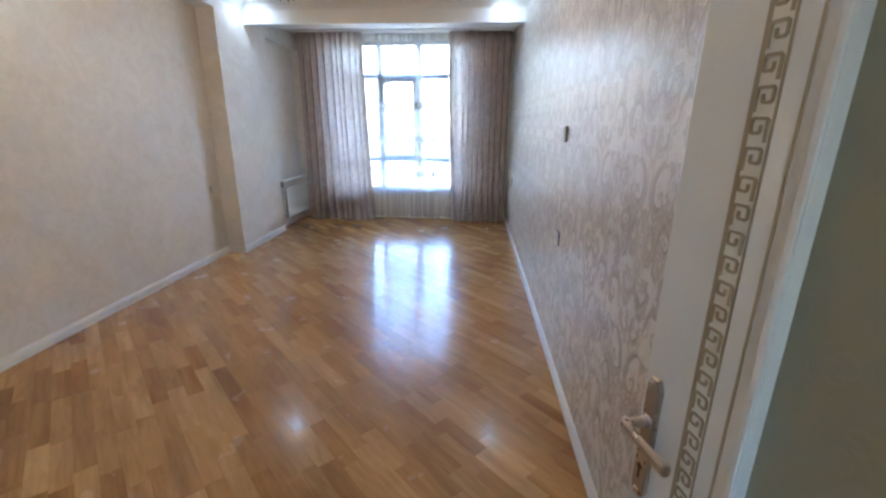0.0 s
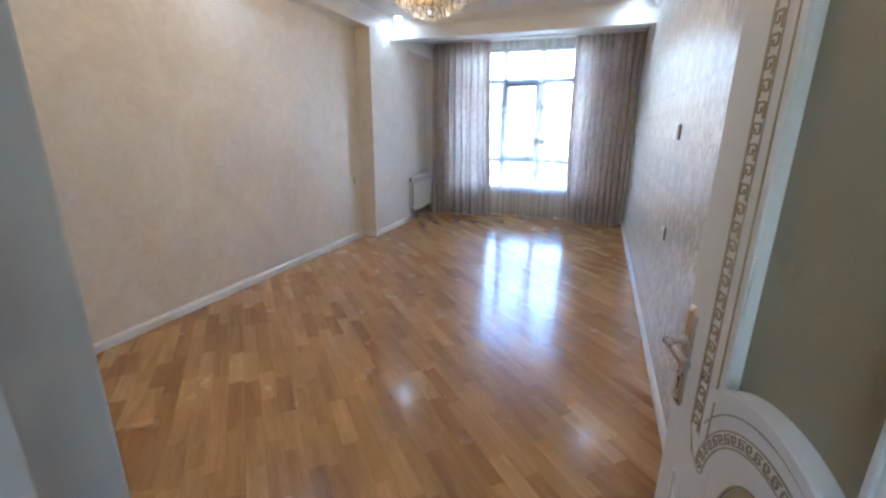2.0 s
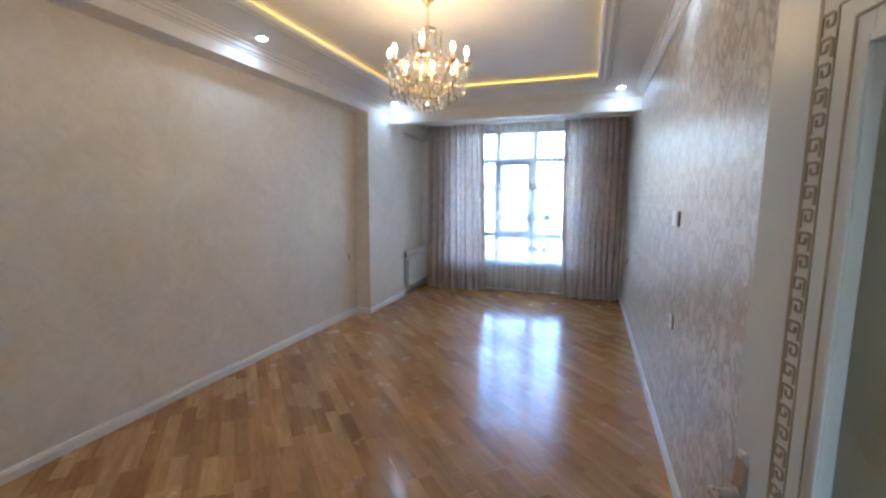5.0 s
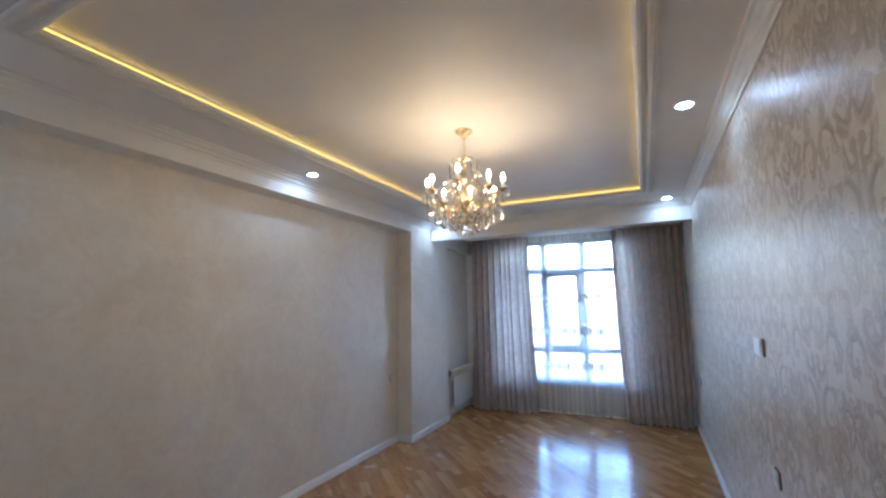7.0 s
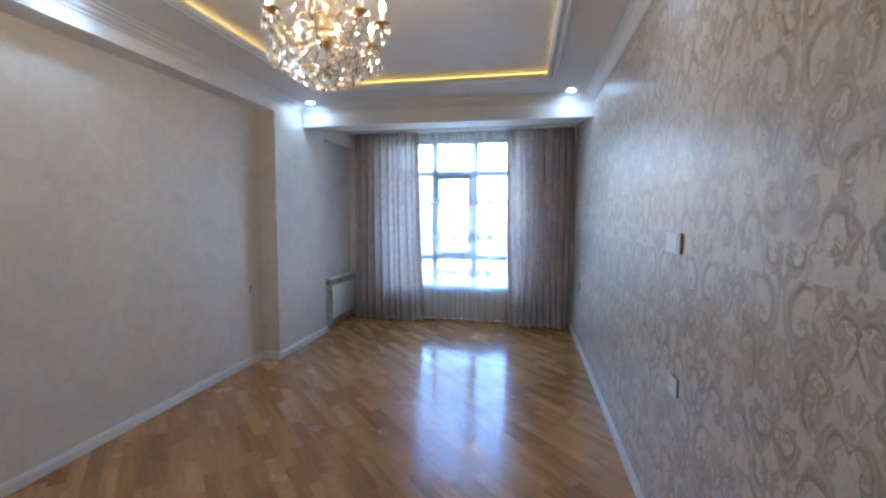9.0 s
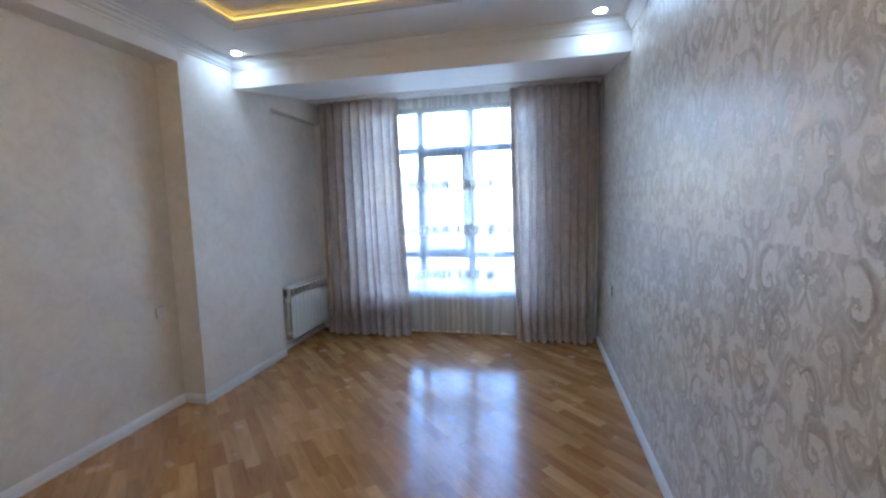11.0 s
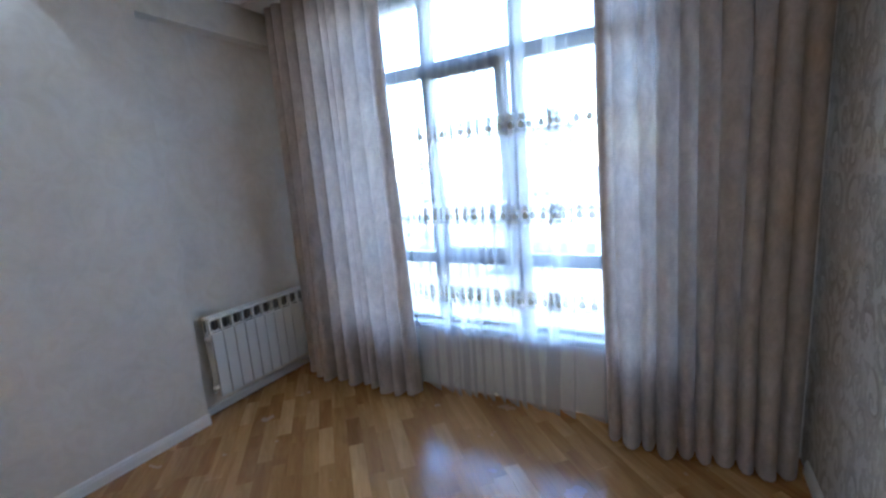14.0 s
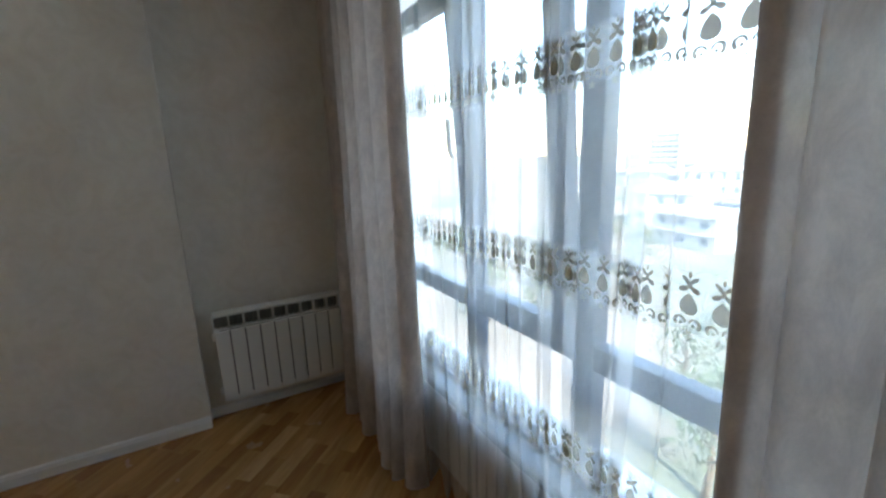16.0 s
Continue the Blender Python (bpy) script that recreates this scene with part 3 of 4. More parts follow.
    finish_parts("painted_line", bm, M_PATINA, root)
    # pale ground of the meander bands
    bm = bmesh.new()
    for s in (-1, 1):
        add_box(bm, min(CU + s * 0.232, CU + s * 0.266), max(CU + s * 0.232, CU + s * 0.266), 0, 0.0008, 0.83, 1.925)
    add_box(bm, CU - 0.232, CU + 0.232, 0, 0.0008, 1.894, 1.925)
    ring_strip(bm, 0.191, 0.221, 0.13, math.pi - 0.13, 0, 0.0008, CU, GZ0)
    for s in (-1, 1):
        ribbon(bm, [(CU + s * 0.206, 0.7665), (CU + s * 0.226, 0.780), (CU + s * 0.249, 0.829)], 0.030, 0.0009)
    finish_parts("band", bm, M_BANDGROUND, root)
    # meander: hooked keys of one stroke, alternately turned
    key = bmesh.new()
    p, t, h = 0.0385, 0.0042, 0.0025
    hook = [(-0.0175, -0.0130), (0.0095, -0.0130), (0.0125, -0.0100), (0.0125, 0.0095), (0.0095, 0.0125), (-0.0030, 0.0125), (-0.0060, 0.0095), (-0.0060, -0.0005), (-0.0035, -0.0030), (0.0045, -0.0030)]
    ribbon(key, hook, t, h)
    kob = finish("meander_key", key, M_PATINA, root)
    spots = []
    nv = 28
    for s in (-1, 1):
        for i in range(nv):
            spots.append((CU + s * 0.249, 0.85 + i * p * 0.985, -90 if i % 2 else 90, 1 if i % 2 else -1))
    nt = 11
    for i in range(nt):
        spots.append((CU - 0.205 + i * 0.041, 1.909, 0 if i % 2 else 180, 1 if i % 2 else -1))
    for i in range(23):
        a = 0.18 + (math.pi - 0.36) * i / 22
        spots.append((CU + 0.206 * math.cos(a), GZ0 + 0.206 * math.sin(a), -math.degrees(a) + (90 if i % 2 else -90), 0.68 if i % 2 else -0.68))
    for k, (u, z, turn, flip) in enumerate(spots):
        m_ = Matrix.Translation((u, 0.0006, z)) @ Matrix.Rotation(radians(turn), 4, "Y") @ Matrix.Diagonal((flip, 1, abs(flip), 1))
        if k == 0:
            kob.matrix_basis = m_
            continue
        o = new("meander_key", kob.data)
        o.parent = root
        o.matrix_basis = m_
    # oval carved boss: acanthus leaves and scrolls round an oval bead, brown paint left in the hollows
    bm = bmesh.new()
    lathe(bm, [(0.0, 0.002), (0.122, 0.002), (0.126, 0.0)], 48, Matrix.Translation((BU, 0, BZ)) @ Matrix.Diagonal((0.83, 1, 1.4, 1)) @ Matrix.Rotation(radians(-90), 4, "X"))
    finish("boss_ground", bm, M_BOSS, root)
    pale, gold = bmesh.new(), bmesh.new()

    def leaf_shape(b, r0, r1, wid, ang, lift, bend=0.0):
        n_ = 7
        rows = []
        for i in range(n_):
            f_ = i / (n_ - 1)
            r = r0 + (r1 - r0) * f_
            ww = 0.66 * wid * math.sin(math.pi * (0.14 + 0.82 * f_)) ** 0.7
            aa = ang + bend * f_ * f_
            c, s = math.cos(aa), math.sin(aa)
            row = []
            for k in (-1, 0, 1):
                row.append(b.verts.new((BU + 0.83 * (r * c - k * ww * s), 0.0025 + lift * (1.0 if k == 0 else 0.15) * math.sin(math.pi * (0.15 + 0.75 * f_)), BZ + 1.4 * (r * s + k * ww * c))))
            rows.append(row)
        for r_a, r_b in zip(rows, rows[1:]):
            for k in (0, 1):
                b.faces.new((r_a[k], r_a[k + 1], r_b[k + 1], r_b[k]))

    for q in (1, 3):
        # tall fans above and below the bead
        a0 = q * math.pi / 2
        for j in range(-5, 6):
            leaf_shape(pale, 0.034 + 0.002 * abs(j), 0.117 - 0.0025 * abs(j), 0.0052 + 0.0004 * abs(j), a0 + j * 0.098, 0.007, 0.03 * j)
    for q in (0, 2):
        # side sprays: a middle leaf and paired curling leaves
        a0 = q * math.pi / 2
        leaf_shape(pale, 0.036, 0.116, 0.0078, a0, 0.007)
        for s in (-1, 1):
            leaf_shape(pale, 0.040, 0.115, 0.0068, a0 + s * 0.16, 0.007, s * 0.10)
            leaf_shape(gold, 0.045, 0.098, 0.0056, a0 + s * 0.33, 0.006, s * 0.30)
            leaf_shape(pale, 0.060, 0.117, 0.0060, a0 + s * 0.46, 0.007, -s * 0.16)
            leaf_shape(pale, 0.035, 0.075, 0.0055, a0 + s * 0.66, 0.006, s * 0.25)
            leaf_shape(gold, 0.072, 0.116, 0.0060, a0 + s * 0.76, 0.006, s * 0.12)
            for rr, da in ((0.090, 0.25), (0.083, 0.62)):
                ring_strip(pale, 0.0055, 0.0095, 0.5 * s, 0.5 * s + 4.9, 0.002, 0.006, BU + 0.83 * rr * math.cos(a0 + s * da), BZ + 1.4 * rr * math.sin(a0 + s * da), 12)
    lathe(pale, [(0.0, 0.009), (0.010, 0.008), (0.016, 0.003), (0.020, 0.003), (0.022, 0.009), (0.026, 0.009), (0.028, 0.002)], 24, Matrix.Translation((BU, 0, BZ)) @ Matrix.Diagonal((0.52, 1, 1.5, 1)) @ Matrix.Rotation(radians(-90), 4, "X"))
    finish_parts("carved_leaf", gold, M_PATINA, root, True, "brown-gold carved leaf")
    finish_parts("carved_petal", pale, M_PATINA_PALE, root, True)
    # lower shaped panels beside the boss
    bm = bmesh.new()
    for s in (-1, 1):
        pts = [(CU + s * 0.30, 0.665), (CU + s * 0.266, 0.60), (CU + s * 0.235, 0.50), (CU + s * 0.225, 0.36), (CU + s * 0.225, 0.14), (CU + s * 0.305, 0.14), (CU + s * 0.305, 0.50), (CU + s * 0.30, 0.665)]
        tube(bm, [(u, 0.001, z) for u, z in pts], 0.0035, 6)
        pts = [(CU + s * 0.283, 0.56), (CU + s * 0.266, 0.46), (CU + s * 0.252, 0.18), (CU + s * 0.285, 0.18), (CU + s * 0.283, 0.56)]
        tube(bm, [(u, 0.001, z) for u, z in pts], 0.0025, 6)
    finish_parts("panel_moulding", bm, M_PATINA_PALE, root)
    # handle: backplate, neck, lever, keyhole
    han = new("handle")
    han.parent = root
    hu = 0.786
    bm = bmesh.new()
    out = [(-0.019, 0.842), (-0.010, 0.824), (0.010, 0.824), (0.019, 0.842), (0.019, 1.074), (0.010, 1.092), (-0.010, 1.092), (-0.019, 1.074)]
    low = [bm.verts.new((hu + a, 0, b)) for a, b in out]
    mid = [bm.verts.new((hu + a, 0.006, b)) for a, b in out]
    top = [bm.verts.new((hu + a * 0.82, 0.0095, 0.958 + (b - 0.958) * 0.982)) for a, b in out]
    for a, b in ((low, mid), (mid, top)):
        for k in range(8):
            bm.faces.new((a[k], a[(k + 1) % 8], b[(k + 1) % 8], b[k]))
    bm.faces.new(top)
    bm.faces.new(low[::-1])
    for z in (0.838, 1.078):
        lathe(bm, [(0.0, 0.0135), (0.006, 0.0125), (0.009, 0.009)], 14, Matrix.Translation((hu, 0, z)) @ Matrix.Rotation(radians(-90), 4, "X"))
    finish("backplate", bm, M_CHROME, han, False)
    # lever: a round neck and a flat bar that tapers out of the neck and swells to a cut end
    bm = bmesh.new()
    lathe(bm, [(0.015, 0.009), (0.014, 0.014), (0.0095, 0.019), (0.0095, 0.054), (0.0, 0.056)], 18, Matrix.Translation((hu, 0, 0.998)) @ Matrix.Rotation(radians(-90), 4, "X"))
    rings = []
    for du, yy, wy_, wz_ in ((0.011, 0.050, 0.006, 0.008), (0.004, 0.052, 0.009, 0.0105), (-0.03, 0.054, 0.0062, 0.0090), (-0.065, 0.054, 0.0060, 0.0095), (-0.095, 0.052, 0.0072, 0.0115), (-0.113, 0.049, 0.0080, 0.0130), (-0.117, 0.048, 0.0060, 0.0105)):
        rings.append([bm.verts.new((hu + du, yy + wy_ * a, 0.998 + wz_ * b)) for a, b in ((-1, -0.5), (-0.5, -1), (0.5, -1), (1, -0.5), (1, 0.5), (0.5, 1), (-0.5, 1), (-1, 0.5))])
    for a, b in zip(rings, rings[1:]):
        for k in range(8):
            bm.faces.new((a[k], a[(k + 1) % 8], b[(k + 1) % 8], b[k]))
    bm.faces.new(rings[0])
    bm.faces.new(rings[-1][::-1])
    finish("lever", bm, M_CHROME, han, False)
    bm = bmesh.new()
    lathe(bm, [(0.0, 0.0), (0.0, 0.010), (0.007, 0.010), (0.007, 0.0)], 14, Matrix.Translation((hu, 0.0005, 0.895)) @ Matrix.Rotation(radians(-90), 4, "X"))
    add_box(bm, hu - 0.003, hu + 0.003, 0.008, 0.0102, 0.868, 0.895)
    finish("keyhole", bm, M_DARK, han)
    return root


door_ob = tagged(door_leaf(), "open white enamelled door with frosted glass and gold meander ornament", "door")

# ---------- window ----------
MX = (-1.215, -0.598)


def window():
    root = new("window_1")
    y0, y1 = 7.03, 7.10
    bm = bmesh.new()
    t = 0.058
    add_box(bm, WX0, WX0 + t, y0, y1, WZ0, WZ1, bevel=0.004)
    add_box(bm, WX1 - t, WX1, y0, y1, WZ0, WZ1, bevel=0.004)
    add_box(bm, WX0 + t, WX1 - t, y0, y1, WZ0, WZ0 + t, bevel=0.004)
    add_box(bm, WX0 + t, WX1 - t, y0, y1, WZ1 - t, WZ1, bevel=0.004)
    for x in MX:
        add_box(bm, x - 0.04, x + 0.04, y0 + 0.002, y1 - 0.002, WZ0 + t, WZ1 - t, bevel=0.004)
    for z in (0.968, 2.235):
        for a, b in ((WX0 + t, MX[0] - 0.04), (MX[0] + 0.04, MX[1] - 0.04), (MX[1] + 0.04, WX1 - t)):
            add_box(bm, a, b, y0 + 0.003, y1 - 0.003, z - 0.04, z + 0.04, bevel=0.004)
    finish("frame", bm, M_FRAME, root)
    cols = ((WX0 + t, MX[0] - 0.04), (MX[0] + 0.04, MX[1] - 0.04), (MX[1] + 0.04, WX1 - t))
    rows = ((WZ0 + t, 0.928), (1.008, 2.195), (2.275, WZ1 - t))
    for i, (a, b) in enumerate(cols):
        for j, (c, d) in enumerate(rows):
            if i == 1 and j == 1:
                continue
            bm = bmesh.new()
            add_box(bm, a - 0.004, b + 0.004, 7.062, 7.068, c - 0.004, d + 0.004)
            pane = finish("pane", bm, M_PANE, root)
            pane.visible_shadow = False
    # tilted sash, hinged below, leaning into the room
    sash = new("sash")
    sash.parent = root
    a, b = cols[1]
    c, d = rows[1]
    sash.matrix_basis = pose((a + b) / 2, 7.028, c - 0.012, 4.2, 0, 0)
    hw, hh = (b - a) / 2 + 0.012, d - c + 0.024
    bm = bmesh.new()
    s = 0.062
    add_box(bm, -hw, -hw + s, -0.034, 0.026, 0, hh, bevel=0.004)
    add_box(bm, hw - s, hw, -0.034, 0.026, 0, hh, bevel=0.004)
    add_box(bm, -hw + s, hw - s, -0.034, 0.026, 0, s, bevel=0.004)
    add_box(bm, -hw + s, hw - s, -0.034, 0.026, hh - s, hh, bevel=0.004)
    finish("sash_frame", bm, M_FRAME, sash)
    bm = bmesh.new()
    add_box(bm, -hw + s - 0.004, hw - s + 0.004, -0.007, -0.001, s - 0.004, hh - s + 0.004)
    p = finish("pane", bm, M_PANE, sash)
    p.visible_shadow = False
    bm = bmesh.new()
    add_box(bm, -hw + 0.016, -hw + 0.044, -0.044, -0.033, hh * 0.46, hh * 0.46 + 0.075, bevel=0.004)
    tube(bm, [(-hw + 0.03, -0.040, hh * 0.49), (-hw + 0.03, -0.072, hh * 0.49), (-hw + 0.03, -0.078, hh * 0.51), (-hw + 0.03, -0.076, hh * 0.605)], 0.010, 10)
    tagged(finish("window_handle", bm, M_PLASTIC, sash), "white window handle turned up")
    return root


structure(window(), "anthracite framed nine-part window with a tilted sash", "window")
sill = structure(box("window_sill", WX0 - 0.03, WX1 + 0.03, 6.938, 7.03, 0.466, 0.506, M_SILL, bevel=0.006), "dark grey window sill board with a rounded edge", "window sill")

# ---------- curtains ----------


class Pleats:
    """Hanging cloth in overlapping pleats: place(s, f_) maps a length along the cloth to (x, y)."""

    def __init__(self, x0, x1, xb0, xb1, y_top, y_hem, front, lap, amp, seed):
        r = random.Random(seed)
        self.x0, self.x1, self.xb0, self.xb1 = x0, x1, xb0, xb1
        self.y_top, self.y_hem, self.amp, self.seed = y_top, y_hem, amp, seed
        s, x, k = [0.0], [0.0], 0
        ys = [0.6]
        while x[-1] < x1 - x0:
            f = front * r.uniform(0.72, 1.3)
            b = lap * r.uniform(0.35, 1.5)
            s += [s[-1] + f, s[-1] + f + b]
            x += [x[-1] + f, x[-1] + f - b]
            ys += [-r.uniform(0.6, 1.15), r.uniform(0.5, 1.1)]
        q = (x1 - x0) / x[-2]
        self.s = np.array([v * q for v in s[:-1]])
        self.x = [v * q for v in x[:-1]]
        self.y = ys[:-1]
        self.length = float(self.s[-1])

    def knot(self, s):
        s = min(max(s, 0.0), self.length)
        k = min(max(int(np.searchsorted(self.s, s, side="right")), 1), len(self.s) - 1)
        u = (s - self.s[k - 1]) / (self.s[k] - self.s[k - 1])
        e = u * u * (3 - 2 * u)
        return self.x[k - 1] + (self.x[k] - self.x[k - 1]) * u, self.y[k - 1] + (self.y[k] - self.y[k - 1]) * (0.4 * u + 0.6 * e)

    def place(self, s, f_):
        d = 0.004
        pts = [self.knot(s + o) for o in (-d, 0.0, d)]
        x, y = sum(p[0] for p in pts) / 3, sum(p[1] for p in pts) / 3
        even = s / self.length * (self.x1 - self.x0)
        w = 0.98 + 0.45 * noise.noise(Vector((s * 2.6, self.seed, f_ * 1.3)))
        x = even + (x - even) * min(max(w, 0.65), 1.25)
        g = x / (self.x1 - self.x0)
        e = f_ ** 1.4
        wx = (self.x0 + (self.x1 - self.x0) * g) * (1 - e) + (self.xb0 + (self.xb1 - self.xb0) * g) * e
        base = self.y_top + (self.y_hem - self.y_top) * f_ ** 1.5
        a = self.amp * (0.6 + 0.4 * f_ + 0.35 * f_ ** 5) * (0.9 + 0.4 * noise.noise(Vector((s * 4.0, self.seed + 7.3, f_ * 0.9))))
        wy = base + a * y + 0.008 * f_ * noise.noise(Vector((s * 8, self.seed, f_ * 4)))
        wx += 0.010 * f_ * noise.noise(Vector((s * 3.1, self.seed + 3.0, f_ * 2.2)))
        return wx, wy


class Folds:
    """Heavy cloth on a track: full rounded folds with tight grooves between, that run from head to hem."""

    def __init__(self, x0, x1, xb0, xb1, y_top, y_hem, pitch, depth, seed):
        r = random.Random(seed)
        self.x0, self.x1, self.xb0, self.xb1 = x0, x1, xb0, xb1
        self.y_top, self.y_hem, self.seed, self.depth = y_top, y_hem, seed, depth
        n = round((x1 - x0) / pitch)
        w = [r.uniform(0.78, 1.25) for _ in range(n)]
        q = (x1 - x0) / sum(w)
        self.s = np.concatenate([[0.0], np.cumsum([v * q for v in w])])
        self.full = [r.uniform(0.6, 1.15) for _ in range(n)]
        self.full[0] = self.full[-1] = 0.6
        self.length = float(self.s[-1])

    def phase(self, s):
        s = min(max(s, 0.0), self.length)
        k = min(max(int(np.searchsorted(self.s, s, side="right")), 1), len(self.s) - 1)
        w = self.s[k] - self.s[k - 1]
        return (s - self.s[k - 1]) / w, w, self.full[k - 1]

    def knot(self, s):
        p, w, full = self.phase(s)
        return s, -full * (0.5 - 0.5 * math.cos(2 * math.pi * p))

    def place(self, s, f_):
        if s < 0 or s > self.length:
            # turned-back side hem
            wx, wy = self.place(-s if s < 0 else 2 * self.length - s, f_)
            return wx, wy + 0.010
        p, w, full = self.phase(s)
        loop = 0.115 + 0.05 * noise.noise(Vector((s * 7, self.seed, f_ * 1.5)))
        x = s - loop * w * math.sin(2 * math.pi * p)
        x += (0.018 * f_ + 0.004) * noise.noise(Vector((s * 5.0, self.seed + 3.0, f_ * 1.6)))
        bulge = (0.5 - 0.5 * math.cos(2 * math.pi * p)) ** 0.5
        d = self.depth * full * (0.75 + 0.20 * f_ + 0.20 * f_ ** 6) * (1 + 0.35 * noise.noise(Vector((s * 6, self.seed + 9.0, f_ * 1.3))))
        g = x / self.length
        e = f_ ** 1.4
        wx = (self.x0 + self.length * g) * (1 - e) + (self.xb0 + (self.xb1 - self.xb0) * g) * e
        base = self.y_top + (self.y_hem - self.y_top) * f_ ** 1.5
        wy = base - d * bulge + 0.006 * f_ * noise.noise(Vector((s * 9, self.seed, f_ * 5)))
        return wx, wy


def curtain(name, pl, z_top, z_hem, material, step, rows, hem_wave, side=0.0):
    bm = bmesh.new()
    n = int((pl.length + 2 * side) / step)
    grid = []
    for j in range(rows + 1):
        f_ = j / rows
        row = []
        for i in range(n + 1):
            c = -side + (pl.length + 2 * side) * i / n
            x, y = pl.place(c, f_)
            z = z_top + (z_hem - z_top) * f_
            if j >= rows - 2:
                z += hem_wave * (noise.noise(Vector((c * 6, pl.seed, 1.0))) + 0.7 * (pl.knot(c)[1])) * (j - rows + 3) / 3
                z = max(z, 0.004)
            row.append(bm.verts.new((x, y, z)))
        grid.append(row)
    for a, b in zip(grid, grid[1:]):
        for i in range(n):
            bm.faces.new((a[i], a[i + 1], b[i + 1], b[i]))
    return finish(name, bm, material, None, True)


left = curtain("curtain", Folds(-2.415, -1.42, -2.42, -1.33, 6.838, 6.835, 0.095, 0.110, 3), 2.835, 0.014, M_DRAPE, 0.0045, 34, 0.014, 0.05)
tagged(left, "taupe pleated drape drawn to one side of the window", "curtain", "drapes at the window")
right = curtain("curtain", Folds(-0.125, 0.800, -0.060, 0.795, 6.838, 6.835, 0.094, 0.115, 8), 2.835, 0.014, M_DRAPE, 0.0045, 34, 0.014, 0.05)
tagged(right, "taupe pleated drape drawn to one side of the window", "curtain", "drapes at the window")

TUL = Pleats(-2.40, 0.76, -2.40, 0.76, 6.892, 6.892, 0.150, 0.056, 0.024, 12)
tulle = curtain("tulle_curtain", TUL, 2.835, 0.040, M_TULLE, 0.006, 26, 0.024)
tagged(tulle, "sheer white tulle curtain with three embroidered bands", "curtain")


def on_tulle(c, z, off=0.002):
    x, y = TUL.place(c, (2.835 - z) / 2.805)
    return Vector((x, y - off, z))


def embroidery(z_mid, name):
    """A row of stitched drops, crowns, scrolls and stars on a denser band of net."""
    dark, drop, net = bmesh.new(), bmesh.new(), bmesh.new()

    def patch(b, pts, off=0.002):
        b.faces.new([b.verts.new(on_tulle(x, z, off)) for x, z in pts])

    def leaf(b, cx, cz, w, h, turn):
        ca, sa = math.cos(turn), math.sin(turn)
        pts = []
        for i in range(8):
            a = 2 * math.pi * i / 8
            u, v = w * math.cos(a) * (1 - 0.3 * math.sin(a)), h * math.sin(a)
            pts.append((cx + u * ca - v * sa, cz + u * sa + v * ca))
        patch(b, pts)

    pitch = 0.058
    c = TUL.length * 0.24
    end = TUL.length * 0.82
    rows = []
    m = int((end - c) / 0.0072)
    for i in range(m + 1):
        q = c + (end - c) * i / m
        scal = 0.012 * abs(math.sin(math.pi * (q - c) / pitch + math.pi / 2))
        rows.append([net.verts.new(on_tulle(q, z, 0.001)) for z in (z_mid + 0.052 + scal, z_mid + 0.02, z_mid - 0.03, z_mid - 0.060 - scal)])
    for a, b in zip(rows, rows[1:]):
        for i in range(3):
            net.faces.new((a[i], a[i + 1], b[i + 1], b[i]))
    x = c + pitch / 2
    while x < end:
        # drop with its point up
        pts = []
        for i in range(14):
            a = 2 * math.pi * i / 14
            sa = math.sin(a)
            pts.append((x + 0.0155 * math.cos(a) * (1 - 0.42 * sa - 0.3 * max(sa, 0) ** 3), z_mid - 0.010 + 0.0235 * sa))
        patch(drop, pts)
        for s in (-1, 1):
            leaf(dark, x + s * 0.0100, z_mid + 0.021, 0.0058, 0.0105, s * 1.05)
            leaf(dark, x + s * 0.0085, z_mid + 0.041, 0.0042, 0.0100, -s * 0.75)
        leaf(dark, x, z_mid + 0.030, 0.0048, 0.0080, 0)
        leaf(dark, x, z_mid + 0.052, 0.0030, 0.0075, 0)
        for s in (-1, 1):
            cx, cz = x + s * 0.0135, z_mid - 0.050
            for i in range(7):
                a0, a1 = math.pi * (-0.05 + i * 0.2), math.pi * (-0.05 + (i + 1) * 0.2)
                w0, w1 = 0.0035 + 0.0006 * i, 0.0035 + 0.0006 * (i + 1)
                patch(dark, [(cx - s * rr * math.cos(a), cz + rr * math.sin(a)) for rr, a in ((0.0095 - w0 / 2, a0), (0.0095 + w0 / 2, a0), (0.0095 + w1 / 2, a1), (0.0095 - w1 / 2, a1))])
            leaf(dark, cx - s * 0.002, cz - 0.004, 0.0032, 0.0036, 0)
        for i in range(5):
            a = 2 * math.pi * i / 5 + 0.3
            leaf(dark, x + 0.0055 * math.cos(a), z_mid - 0.071 + 0.0055 * math.sin(a), 0.0014, 0.0050, a - math.pi / 2)
        x += pitch
    tagged(finish(name, dark, M_THREAD, tulle), "grey-beige stitched crowns and scrolls", kind="stuff")
    tagged(finish("embroidered_drop", drop, M_THREAD_PALE, tulle), "pale olive stitched drops", kind="stuff")
    tagged(finish("embroidered_ground", net, M_TULLE, tulle, True), kind="stuff")


for zz in (1.81, 1.285, 0.755):
    embroidery(zz, "embroidered_band")

rail = box("curtain_rail", XP + 0.005, XR - 0.01, 6.66, 6.92, 2.822, 2.838, M_TRIM, bevel=0.003)
structure(rail, "white ceiling curtain track", "curtain track")


